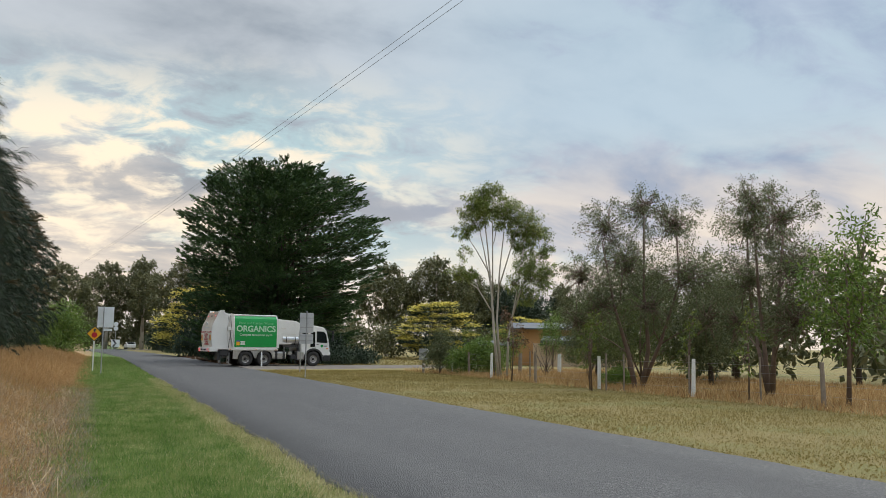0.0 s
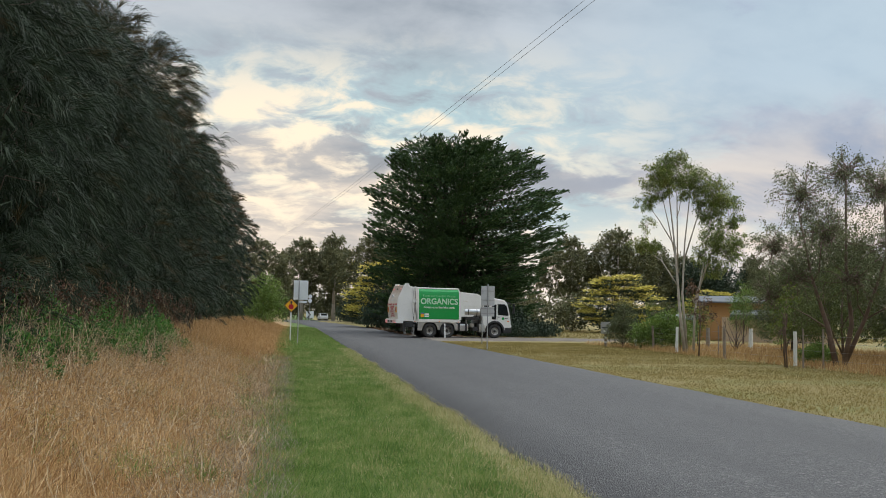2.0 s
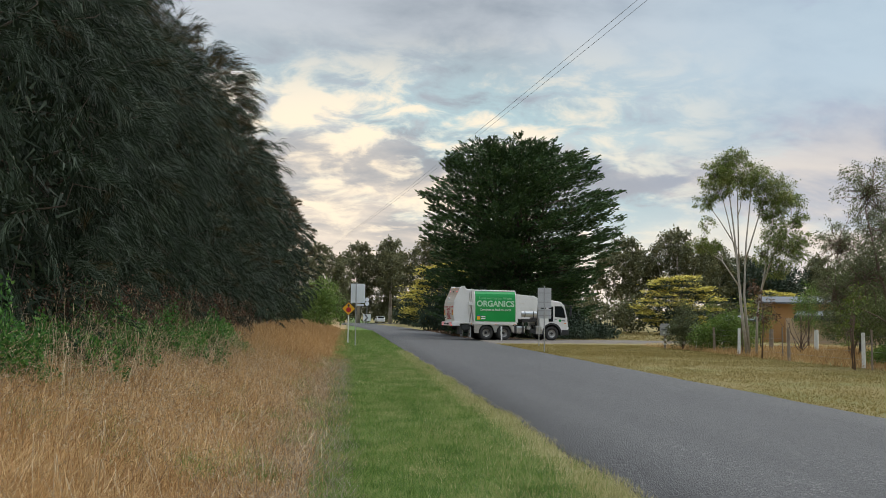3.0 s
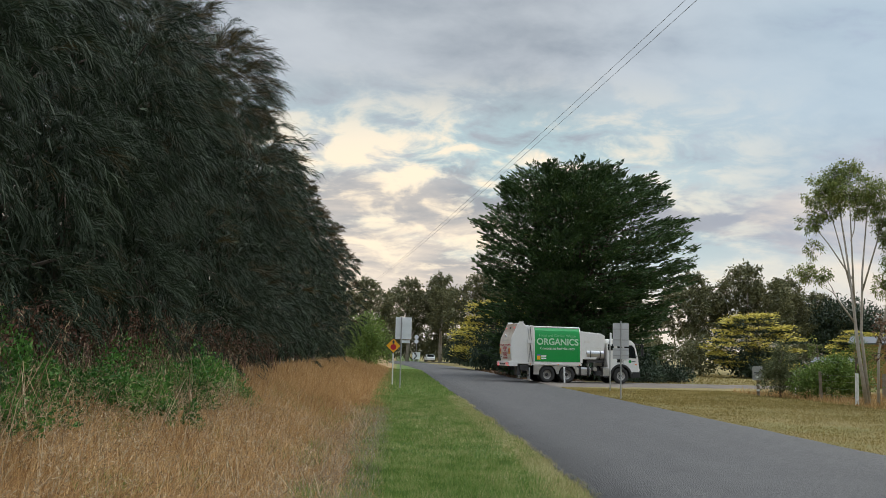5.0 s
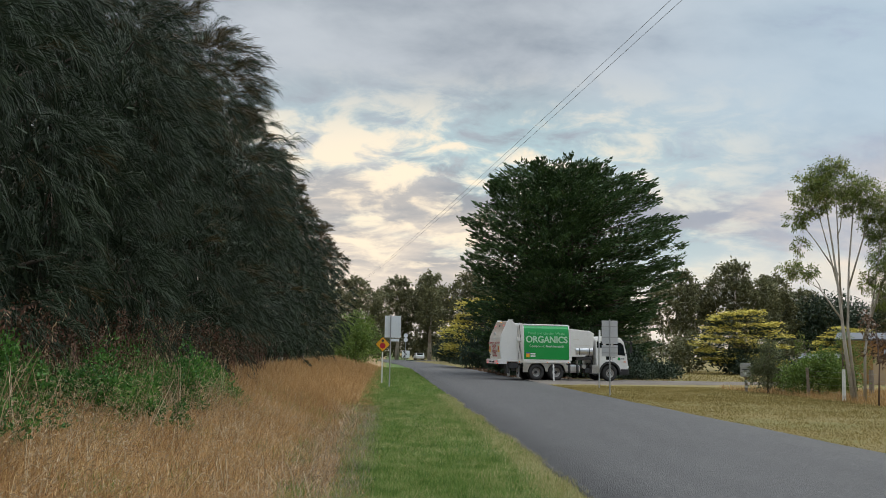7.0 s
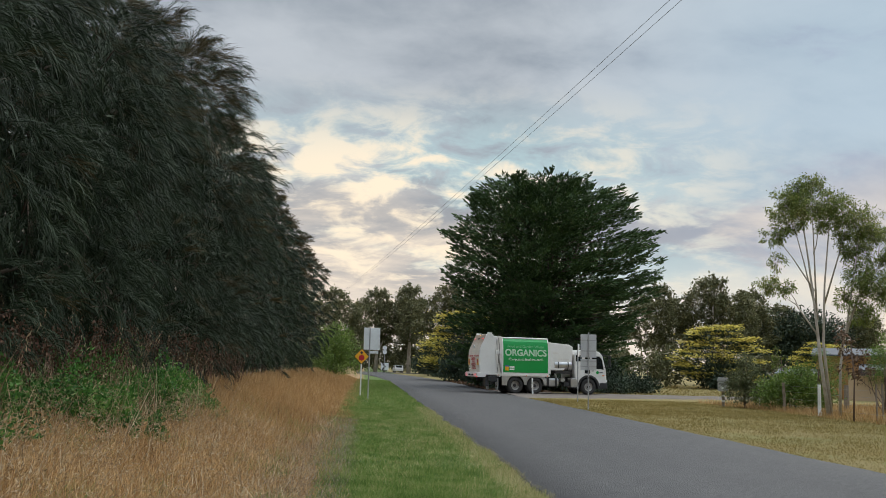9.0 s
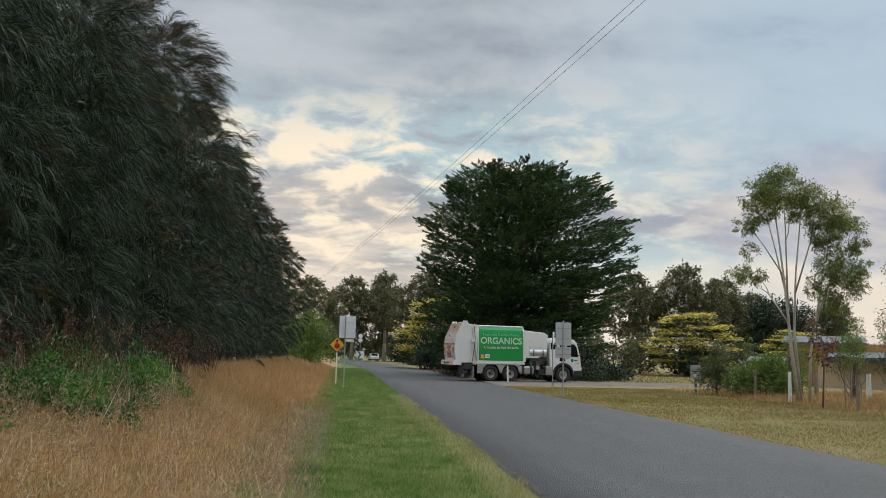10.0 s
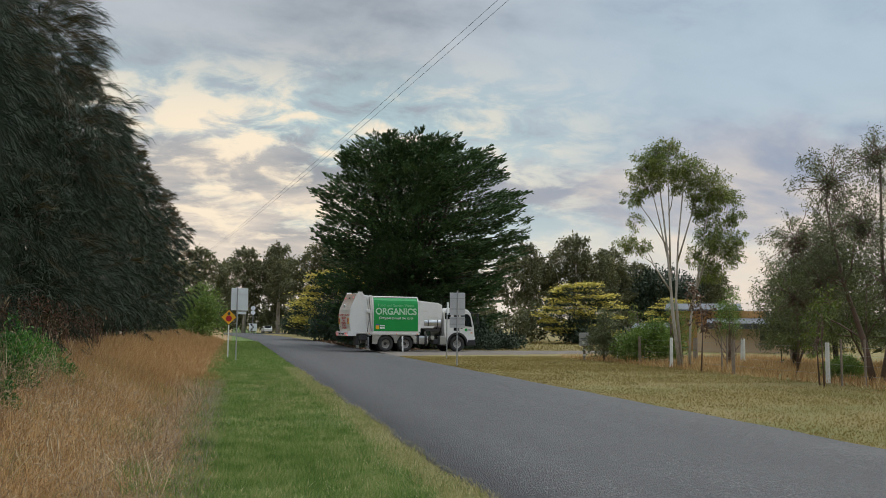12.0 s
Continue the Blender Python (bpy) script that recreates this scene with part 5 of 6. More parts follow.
def wheel(parent, x, y, out, double=False):
    """A truck wheel: tyre, rim, hub and nuts; out is the outer side (+1 or -1 along y)."""
    bm = bmesh.new()
    w = 0.29
    prof = [(0.28, -w / 2), (0.44, -w / 2), (0.495, -w / 2 + 0.035), (0.51, -0.07), (0.51, 0.07), (0.495, w / 2 - 0.035), (0.44, w / 2), (0.28, w / 2)]
    n = 32
    rings = [[bm.verts.new((r * math.cos(2 * math.pi * k / n), d, r * math.sin(2 * math.pi * k / n))) for k in range(n)] for r, d in prof]
    for i in range(len(rings)):
        a, b = rings[i], rings[(i + 1) % len(rings)]
        for k in range(n):
            bm.faces.new((a[k], b[k], b[(k + 1) % n], a[(k + 1) % n]))
    bmesh.ops.recalc_face_normals(bm, faces=bm.faces)
    for v in bm.verts:
        v.co += Vector((x, y, 0.51))
    wh = part("wheel", bm, RUBBER, parent, "dusty black rubber tyre on a steel rim", smooth=True)
    bm = bmesh.new()
    dish = [(0.29, 0.13), (0.27, 0.10 if not double else 0.02), (0.2, 0.05 if not double else -0.04), (0.13, 0.06 if not double else -0.03)]
    rings = [[bm.verts.new((x + r * math.cos(2 * math.pi * k / 24), y + d * out, 0.51 + r * math.sin(2 * math.pi * k / 24))) for k in range(24)] for r, d in dish]
    for a, b in zip(rings, rings[1:]):
        for k in range(24):
            bm.faces.new((a[k], b[k], b[(k + 1) % 24], a[(k + 1) % 24]))
    bm.faces.new(rings[-1])
    bmesh.ops.recalc_face_normals(bm, faces=bm.faces)
    part("rim", bm, RIM, wh)
    bm = bmesh.new()
    cyl(bm, (x, y, 0.51), (x, y + out * (0.15 if not double else 0.10), 0.51), 0.1, 16, 0.075)
    for k in range(10):
        a = 2 * math.pi * k / 10
        cyl(bm, (x + 0.165 * math.cos(a), y, 0.51 + 0.165 * math.sin(a)), (x + 0.165 * math.cos(a), y + out * (0.09 if not double else 0.0), 0.51 + 0.165 * math.sin(a)), 0.016, 6)
    part("hub", bm, CHASSIS, wh)
    if double:
        bm = bmesh.new()
        cyl(bm, (x, y - out * 0.2, 0.51), (x, y - out * 0.48, 0.51), 0.5, 28)
        part("inner_tyre", bm, RUBBER, wh)


def lamp_cage(parent, y0, y1, x, z0, z1, lit):
    """A caged lamp cluster on the rear beam: housing, lenses, guard bars."""
    house = part("lamp_cluster", new_box(x + 0.03, x + 0.12, y0, y1, z0, z1, 0.008), BLACK, parent, "caged tail lamp cluster")
    n = 4
    for k in range(n):
        a, b = y0 + (y1 - y0) * k / n + 0.012, y0 + (y1 - y0) * (k + 1) / n - 0.012
        part("lens", new_box(x, x + 0.04, a, b, z0 + 0.02, z1 - 0.02, 0.006), RED_LAMP if k in lit else CLEAR_LAMP, house)
    for k in range(n + 1):
        yy = y0 + (y1 - y0) * k / n
        part("guard_bar", new_box(x - 0.05, x - 0.03, yy - 0.008, yy + 0.008, z0 - 0.03, z1 + 0.03), WHITE, house)
    for zz in (z0 - 0.03, z1 + 0.02):
        part("guard_bar", new_box(x - 0.052, x + 0.03, y0 - 0.01, y1 + 0.01, zz - 0.01, zz + 0.012), WHITE, house)


def body_outline():
    """Cross section of the bin: upright below, bowed in towards the roof (y, z)."""
    half = [(1.24, 1.18), (1.25, 1.35), (1.25, 2.2), (1.22, 2.75), (1.14, 3.2), (1.02, 3.42), (0.85, 3.5)]
    return half + [(-y, z) for y, z in reversed(half)]


def side_y(z):
    pts = [(1.18, 1.24), (1.35, 1.25), (2.2, 1.25), (2.75, 1.22), (3.2, 1.14), (3.42, 1.02), (3.5, 0.85)]
    return float(np.interp(z, [p[0] for p in pts], [p[1] for p in pts]))


def side_panel(s, x0, x1, z0, z1, lift, n=12):
    """A thin sheet that follows the bowed side, on side s (+1 left, -1 right)."""
    bm = bmesh.new()
    rows = []
    for k in range(n + 1):
        z = z0 + (z1 - z0) * k / n
        y = s * (side_y(z) + lift)
        rows.append([bm.verts.new((x, yy, z)) for x in (x0, x1) for yy in (y, y - s * (lift - 0.001))])
    for a, b in zip(rows, rows[1:]):
        for i, j in ((0, 2), (2, 3), (3, 1), (1, 0)):
            bm.faces.new((a[i], a[j], b[j], b[i]))
    bm.faces.new([rows[0][i] for i in (0, 1, 3, 2)])
    bm.faces.new([rows[-1][i] for i in (0, 2, 3, 1)])
    bmesh.ops.recalc_face_normals(bm, faces=bm.faces)
    return bm


def build_truck():
    truck = thing("garbage_truck", "white side-loading garbage truck with green side panels, crossing the gravel", "truck")
    # chassis and axles
    bm = bmesh.new()
    for s in (1, -1):
        box(bm, -8.2, -0.7, s * 0.38 - 0.05, s * 0.38 + 0.05, 0.72, 1.0)
    for x in (-1.25, -4.85, -6.15):
        cyl(bm, (x, -0.95, 0.51), (x, 0.95, 0.51), 0.09, 12)
    for x in (-2.4, -3.6, -5.5, -7.6):
        box(bm, x - 0.06, x + 0.06, -0.4, 0.4, 0.7, 0.98)
    cyl(bm, (-4.9, 0, 0.62), (-2.2, 0, 0.8), 0.07, 10)
    box(bm, -2.2, -0.6, -0.45, 0.45, 0.55, 1.1, 0.05)
    part("chassis", bm, CHASSIS, truck, "black oily chassis rails and axles")
    for s in (1, -1):
        wheel(truck, -1.25, s * 1.08, s)
        wheel(truck, -4.85, s * 1.07, s, True)
        wheel(truck, -6.15, s * 1.07, s, True)
    # cab
    out = [(-2.15, 1.0), (-2.2, 1.5), (-2.2, 2.55), (-2.0, 2.78), (-1.2, 2.86), (-0.5, 2.74), (-0.28, 2.5), (-0.05, 1.65), (0.0, 1.0), (0.0, 0.62), (-0.55, 0.55)] + arch(-1.25, 0.52, 0.63)[::1] + [(-2.0, 0.55)]
    cab = part("cab", prism(bmesh.new(), out, 1, -1.2, 1.2), WHITE, truck, "white truck cab")
    mod = cab.modifiers.new("round", "BEVEL")
    mod.width, mod.segments, mod.limit_method = 0.06, 3, "ANGLE"
    bm = prism(bmesh.new(), [(-0.235, 2.42), (-0.04, 1.72), (-0.015, 1.70), (-0.2, 2.46)], 1, -1.08, 1.08)
    part("windscreen", bm, GLASS, cab)
    part("visor", prism(bmesh.new(), [(-0.3, 2.66), (0.05, 2.52), (0.04, 2.49), (-0.3, 2.6)], 1, -1.1, 1.1), BLACK, cab)
    part("bumper", new_box(-0.5, 0.05, -1.22, 1.22, 0.4, 0.78, 0.05), BLACK, cab)
    part("grille", new_box(-0.02, 0.035, -0.8, 0.8, 0.95, 1.5, 0.015), BLACK, cab)
    for s in (1, -1):
        y = s * 1.2
        ya, yb = sorted((y - s * 0.01, y + s * 0.012))
        part("door_window", prism(bmesh.new(), [(-1.02, 1.68), (-0.2, 1.62), (-0.32, 2.25), (-0.5, 2.45), (-1.02, 2.45)], 1, ya, yb), GLASS, cab)
        part("rear_window", prism(bmesh.new(), [(-1.5, 1.35), (-1.15, 1.35), (-1.15, 2.42), (-1.5, 2.42)], 1, ya, yb), GLASS, cab)
        part("corner_window", prism(bmesh.new(), [(-2.12, 2.1), (-1.72, 2.1), (-1.72, 2.5), (-2.12, 2.5)], 1, ya, yb), GLASS, cab)
        ya, yb = sorted((y - s * 0.3, y + s * 0.05))
        fend = arch(-1.25, 0.52, 0.74) + arch(-1.25, 0.52, 0.62)[::-1]
        part("wheel_arch", prism(bmesh.new(), fend, 1, ya, yb), BLACK, cab)
        part("door_line", new_box(-1.09, -1.075, min(y, y + s * 0.006), max(y, y + s * 0.006), 1.1, 2.5), FASCIA, cab)
        part("door_handle", new_box(-1.04, -0.88, min(y, y + s * 0.03), max(y, y + s * 0.03), 1.5, 1.54, 0.006), BLACK, cab)
        part("step", new_box(-0.6, -0.2, min(y - s * 0.2, y + s * 0.02), max(y - s * 0.2, y + s * 0.02), 0.4, 0.52, 0.01), BLACK, cab)
        part("headlamp", new_box(-0.16, 0.06, min(y * 0.72, y * 0.99), max(y * 0.72, y * 0.99), 0.82, 0.98, 0.03), CLEAR_LAMP, cab)
        part("side_marker", new_box(-0.3, -0.16, min(y, y + s * 0.02), max(y, y + s * 0.02), 1.2, 1.26), ORANGE, cab)
        part("mirror_arm", cyl(bmesh.new(), (-0.3, y, 2.5), (0.12, y + s * 0.25, 2.45), 0.018, 8), BLACK, cab)
        part("mirror_arm", cyl(bmesh.new(), (-0.2, y, 1.75), (0.12, y + s * 0.25, 1.8), 0.018, 8), BLACK, cab)
        part("mirror", new_box(0.06, 0.16, min(y + s * 0.12, y + s * 0.34), max(y + s * 0.12, y + s * 0.34), 1.8, 2.25, 0.03), BLACK, cab)
        part("small_mirror", new_box(0.06, 0.16, min(y + s * 0.12, y + s * 0.34), max(y + s * 0.12, y + s * 0.34), 2.29, 2.5, 0.03), BLACK, cab)
    part("roof_marker", new_box(-0.7, -0.55, -0.08, 0.08, 2.78, 2.84, 0.015), ORANGE, cab)
    # two-tone door emblem as plain shapes
    part("door_emblem", cyl(bmesh.new(), (-0.62, -1.2, 1.42), (-0.62, -1.206, 1.42), 0.1, 20), GREENP, cab)
    part("emblem_bar", new_box(-0.5, -0.25, -1.206, -1.2, 1.39, 1.45), DARKBAR, cab)
    # hopper behind the cab
    hop = part("hopper", prism(bmesh.new(), [(-3.95, 1.5), (-2.95, 1.5), (-2.35, 2.1), (-2.32, 3.0), (-2.6, 3.14), (-3.95, 3.24)], 1, -1.19, 1.19), WHITE, truck, "white hopper above the lifting arm")
    m2 = hop.modifiers.new("round", "BEVEL")
    m2.width, m2.segments = 0.03, 2
    for s in (1, -1):
        part("hopper_rib", new_box(-3.95, -3.83, min(s * 1.19, s * 1.235), max(s * 1.19, s * 1.235), 1.25, 3.25, 0.01), WHITE, hop)
        part("hopper_vent", new_box(-3.7, -3.35, min(s * 1.19, s * 1.205), max(s * 1.19, s * 1.205), 2.55, 2.62), CREAM, hop)
        part("hopper_patch", new_box(-3.3, -2.6, min(s * 1.19, s * 1.2), max(s * 1.19, s * 1.2), 2.2, 2.24), CREAM, hop)
    # oil tank and its cradle on the far-from-kerb side
    tank = part("oil_tank", cyl(bmesh.new(), (-3.55, -0.88, 1.84), (-2.4, -0.88, 1.84), 0.37, 24), STEEL, truck, "shiny steel barrel tank", smooth=False)
    for x in (-3.3, -2.65):
        part("strap", cyl(bmesh.new(), (x - 0.03, -0.88, 1.84), (x + 0.03, -0.88, 1.84), 0.378, 24), BLACK, tank)
    part("tank_cradle", new_box(-3.5, -2.45, -1.15, -0.6, 1.3, 1.49, 0.02), CHASSIS, tank)
    ft = part("fuel_tank", new_box(-4.2, -3.25, -1.2, -0.62, 0.48, 1.02, 0.12), STEEL, truck, "rounded steel fuel tank")
    for x in (-4.0, -3.45):
        part("strap", new_box(x - 0.03, x + 0.03, -1.21, -0.61, 0.47, 1.03, 0.12), BLACK, ft)
    part("filter_drum", cyl(bmesh.new(), (-2.95, -1.1, 0.9), (-2.95, -0.7, 0.9), 0.14, 16), STEEL, truck)
    bb = part("battery_box", new_box(-2.45, -1.95, -1.2, -0.65, 0.45, 1.02, 0.03), STEEL, truck, "dull steel battery box")
    part("box_step", new_box(-2.45, -1.95, -1.24, -1.1, 0.42, 0.47), BLACK, bb)
    part("side_locker", new_box(-2.9, -2.5, -1.1, -0.6, 0.5, 0.8, 0.03), BLACK, truck)
    part("exhaust_stack", cyl(bmesh.new(), (-2.3, -0.8, 1.0), (-2.3, -0.8, 2.75), 0.07, 14), CHASSIS, truck)
    # lifting arm on the kerb side
    bm = bmesh.new()
    limb(bm, (-2.45, 1.15, 0.7), (-2.75, 1.2, 2.1), 0.06, 0.06, 0.0, 6, 2)
    limb(bm, (-2.75, 1.2, 2.1), (-3.5, 1.22, 2.3), 0.06, 0.05, 0.0, 6, 2)
    limb(bm, (-3.1, 1.18, 0.8), (-3.5, 1.22, 2.3), 0.05, 0.05, 0.0, 6, 2)
    limb(bm, (-2.6, 1.2, 1.5), (-3.3, 1.2, 1.6), 0.035, 0.035, 0.0, 6, 2)
    part("lifting_arm", bm, WHITE, truck, "white steel bin lifting arm")
    part("arm_grab", new_box(-3.0, -2.7, 0.95, 1.25, 0.6, 1.1, 0.03), CHASSIS, truck)
    # the bin
    binb = part("bin_body", prism(bmesh.new(), body_outline(), 0, -7.05, -3.95), WHITE, truck, "white compactor body with bowed sides")
    part("bin_sill", new_box(-7.4, -3.9, -1.27, 1.27, 1.08, 1.2, 0.015), CREAM, binb)
    for s in (1, -1):
        green = part("side_banner", side_panel(s, -6.98, -4.02, 1.3, 3.4, 0.012), GREENP, binb, "glossy green printed side banner")
        part("banner_rail", new_box(-7.0, -3.98, min(s * 0.96, s * 1.06), max(s * 0.96, s * 1.06), 3.42, 3.47, 0.01), WHITE, green)
        for text, size, z, bold, wide in (("Food and Garden Waste", 0.24, 2.92, 0.0, 1.0), ("ORGANICS", 0.56, 2.52, 0.016, 0.98), ("Compost to feed the earth", 0.22, 2.12, 0.0, 0.95)):
            y = s * (side_y(z) + 0.024)
            tilt = math.degrees(math.atan2(side_y(z - 0.15) - side_y(z + 0.15), 0.3))
            lettering(text, size, FADED if text[0] == "F" else LEAFPRINT if text[0] == "O" else LETTER, green, pose(-5.5, y, z, 90 - tilt * 0.9, 0, 180 if s > 0 else 0), bold=bold, wide=wide)
        # council emblem as plain shapes
        x0 = -6.85 if s < 0 else -4.45
        for name, mat, a, b, c, d in (("emblem_block", YELLOW, 0.0, 0.22, 1.42, 1.66), ("emblem_wave", BLUE, 0.0, 0.22, 1.66, 1.74), ("emblem_bar", LETTER, 0.28, 0.6, 1.6, 1.68), ("emblem_bar", LETTER, 0.28, 0.6, 1.46, 1.54)):
            part(name, new_box(x0 + a, x0 + b, min(s * 1.262, s * 1.274), max(s * 1.262, s * 1.274), c, d), mat, green)
        # chequer plate guard over the rear wheels
        out = [(-7.05, 1.08), (-7.05, 0.5), (-6.72, 0.5)] + arch(-6.15, 0.55, 0.57)[::-1] + arch(-4.85, 0.55, 0.57)[::-1] + [(-4.2, 0.62), (-4.2, 1.08)]
        guard = part("wheel_guard", prism(bmesh.new(), out, 1, min(s * 1.2, s * 1.245), max(s * 1.2, s * 1.245)), STEEL, truck, "grey chequer plate wheel guard")
        for x in (-7.3, -5.5, -4.1):
            part("marker_lamp", new_box(x, x + 0.07, min(s * 1.25, s * 1.285), max(s * 1.25, s * 1.285), 1.1, 1.15), ORANGE, truck)
        flap = part("mud_flap", new_box(-7.32, -7.29, min(s * 0.72, s * 1.24), max(s * 0.72, s * 1.24), 0.2, 0.92, 0.01), SIGNBACK, truck, "grey rubber mud flap")
        part("flap_mark", new_box(-7.33, -7.318, min(s * 0.85, s * 1.1), max(s * 0.85, s * 1.1), 0.36, 0.5), DARKBAR, flap)
        # hoist ram beside the tailgate
        ram = part("hoist_ram", cyl(cyl(bmesh.new(), (-7.12, s * 1.3, 1.3), (-7.3, s * 1.28, 2.4), 0.05, 12), (-7.3, s * 1.28, 2.4), (-7.45, s * 1.2, 3.35), 0.03, 12), STEEL, truck)
        part("ram_bracket", new_box(-7.5, -7.15, min(s * 1.2, s * 1.34), max(s * 1.2, s * 1.34), 2.42, 2.62, 0.02), WHITE, ram)
        part("hose", cyl(cyl(bmesh.new(), (-7.25, s * 1.33, 2.6), (-7.32, s * 1.3, 3.4), 0.016, 8), (-7.25, s * 1.33, 2.6), (-7.4, s * 1.31, 1.25), 0.014, 8), BLACK, ram)
        part("underrun_locker", new_box(-7.95, -7.35, min(s * 0.7, s * 1.2), max(s * 0.7, s * 1.2), 0.72, 1.05, 0.03), RED if s > 0 else BLACK, truck, "red plastic extinguisher box" if s > 0 else "black locker")
    # tailgate, bulging to the rear
    zs = np.linspace(1.12, 3.62, 16)
    curve = [(-8.4 - 0.16 * math.sin(math.pi * min(1, (z - 1.0) / 2.2)) + 0.3 * max(0, (z - 2.6) / 1.0) ** 1.5, z) for z in zs]
    gate_out = [(-7.05, 1.12)] + curve + [(-7.75, 3.68), (-7.6, 3.54), (-7.05, 3.46)]
    gate = part("tailgate", prism(bmesh.new(), gate_out, 1, -1.22, 1.22), WHITE, truck, "white tailgate streaked with brown grime")
    m3 = gate.modifiers.new("round", "BEVEL")
    m3.width, m3.segments, m3.limit_method, m3.angle_limit = 0.05, 3, "ANGLE", radians(40)
    for s in (1, -1):
        rib = [(-7.1, 1.15), (-7.35, 1.15), (-7.5, 2.3), (-7.3, 3.55), (-7.1, 3.5)]
        part("gate_rib", prism(bmesh.new(), rib, 1, min(s * 1.2, s * 1.27), max(s * 1.2, s * 1.27)), CREAM, gate)
        part("gate_horn", prism(bmesh.new(), [(-7.9, 3.4), (-8.05, 3.35), (-8.02, 3.74), (-7.72, 3.74)], 1, min(s * 1.12, s * 1.26), max(s * 1.12, s * 1.26)), WHITE, gate)

    skin = bmesh.new()
    rows = [[skin.verts.new((x - dx, y, z)) for y in (-1.16, 1.16) for dx in (0.0, 0.006)] for x, z in curve]
    for a, b in zip(rows, rows[1:]):
        for i, j in ((0, 1), (1, 3), (3, 2), (2, 0)):
            skin.faces.new((a[i], a[j], b[j], b[i]))
    bmesh.ops.recalc_face_normals(skin, faces=skin.faces)
    part("rear_skin", skin, GRIMY, gate, "cream rear sheet stained brown by grime")

    def rear(y, z):
        xs = [c[0] for c in curve]
        x = float(np.interp(z, zs, xs))
        slope = math.degrees(math.atan2(float(np.interp(z + 0.1, zs, xs)) - float(np.interp(z - 0.1, zs, xs)), 0.2))
        return x, slope

    for text, size, y, z, bold in (("LEFT HAND DRIVE", 0.15, 0.68, 2.28, 0.002), ("DUAL CONTROL", 0.15, -0.7, 2.28, 0.002), ("CAUTION", 0.2, 0.0, 2.1, 0.01), ("TRUCK", 0.17, 0, 1.93, 0.003),
                                   ("CONSTANTLY", 0.17, 0, 1.78, 0.003), ("STOPPING", 0.17, 0, 1.63, 0.003), ("& REVERSING", 0.17, 0, 1.48, 0.003)):
        x, slope = rear(y, z)
        lettering(text, size, REDP, gate, pose(x - 0.012, y, z, 90 - slope, 0, -90), bold=bold)
    for s in (1, -1):
        x, slope = rear(0, 1.92)
        plate = part("marker_plate", new_box(x - 0.018, x + 0.02, s * 0.98 - 0.16, s * 0.98 + 0.16, 1.72, 2.1), YELLOW, gate, "yellow and red rear marker plate")
        part("marker_field", prism(bmesh.new(), [(s * 0.98 - 0.14 * s, 1.82), (s * 0.98 + 0.06 * s, 1.86), (s * 0.98 + 0.1 * s, 2.04), (s * 0.98 - 0.14 * s, 2.06)], 0, x - 0.024, x - 0.016), REDP, plate)
        lampbox = part("high_lamp", new_box(-8.2, -8.02, s * 0.85 - 0.14, s * 0.85 + 0.14, 3.28, 3.4, 0.01), WHITE, gate)
        part("lens", new_box(-8.215, -8.195, s * 0.85 - 0.11, s * 0.85 + 0.11, 3.3, 3.38), RED_LAMP, lampbox)
    part("cross_beam", new_box(-8.14, -7.98, -1.05, 1.05, 3.22, 3.42, 0.02), WHITE, gate)
    bea = part("beacon", cyl(bmesh.new(), (-8.05, 0, 3.46), (-8.05, 0, 3.6), 0.07, 14), AMBER_LAMP, gate, "lit amber beacon in a cage")
    part("beacon_guard", new_box(-8.18, -7.95, -0.12, 0.12, 3.61, 3.63), WHITE, bea)
    part("camera_box", new_box(-8.24, -8.1, -0.09, 0.09, 3.3, 3.4, 0.015), BLACK, gate)
    emb = part("faded_emblem", cyl(bmesh.new(), (-8.45, 0.15, 2.82), (-8.49, 0.15, 2.81), 0.17, 24), SIGNBACK, gate)
    part("emblem_bar", new_box(-8.535, -8.5, -0.45, 0.5, 2.56, 2.59), SIGNBACK, gate)
    part("sticker", new_box(-8.53, -8.5, 0.72, 1.05, 1.46, 1.6), LETTER, gate)
    part("sticker_print", new_box(-8.54, -8.51, 0.78, 0.99, 1.5, 1.56), DARKBAR, gate)
    # rear beam with lamps and plate
    beam = part("rear_beam", new_box(-8.66, -8.1, -1.25, 1.25, 0.98, 1.28, 0.015), WHITE, truck, "white rear beam")
    lamp_cage(beam, 0.72, 1.18, -8.68, 1.06, 1.2, (1, 2))
    lamp_cage(beam, -1.18, -0.72, -8.68, 1.06, 1.2, (1, 2))
    pl = part("number_plate", new_box(-8.69, -8.66, -0.2, 0.2, 1.06, 1.18), LETTER, beam)
    part("plate_bar", new_box(-8.697, -8.688, -0.15, 0.15, 1.09, 1.15), DARKBAR, pl)
    for y in (-0.42, 0.36):
        part("work_lamp", new_box(-8.74, -8.66, y, y + 0.12, 1.06, 1.16, 0.015), BLACK, beam)
    # reflectors are no lamps, but glow with the tail lamps' emitting red
    part("reflector", new_box(-8.68, -8.655, 1.08, 1.22, 0.985, 1.03), RED_LAMP, beam)
    part("reflector", new_box(-8.68, -8.655, -1.22, -1.08, 0.985, 1.03), RED_LAMP, beam)
    part("rear_skirt", new_box(-8.1, -7.9, -1.15, -0.6, 0.42, 0.98), BLACK, truck)
    truck.matrix_world = pose(TRUCK[0], TRUCK[1], 0.045, 0, 0, TRUCK[2])


TRUCK = (15.2, 55.1, 9.0)
build_truck()

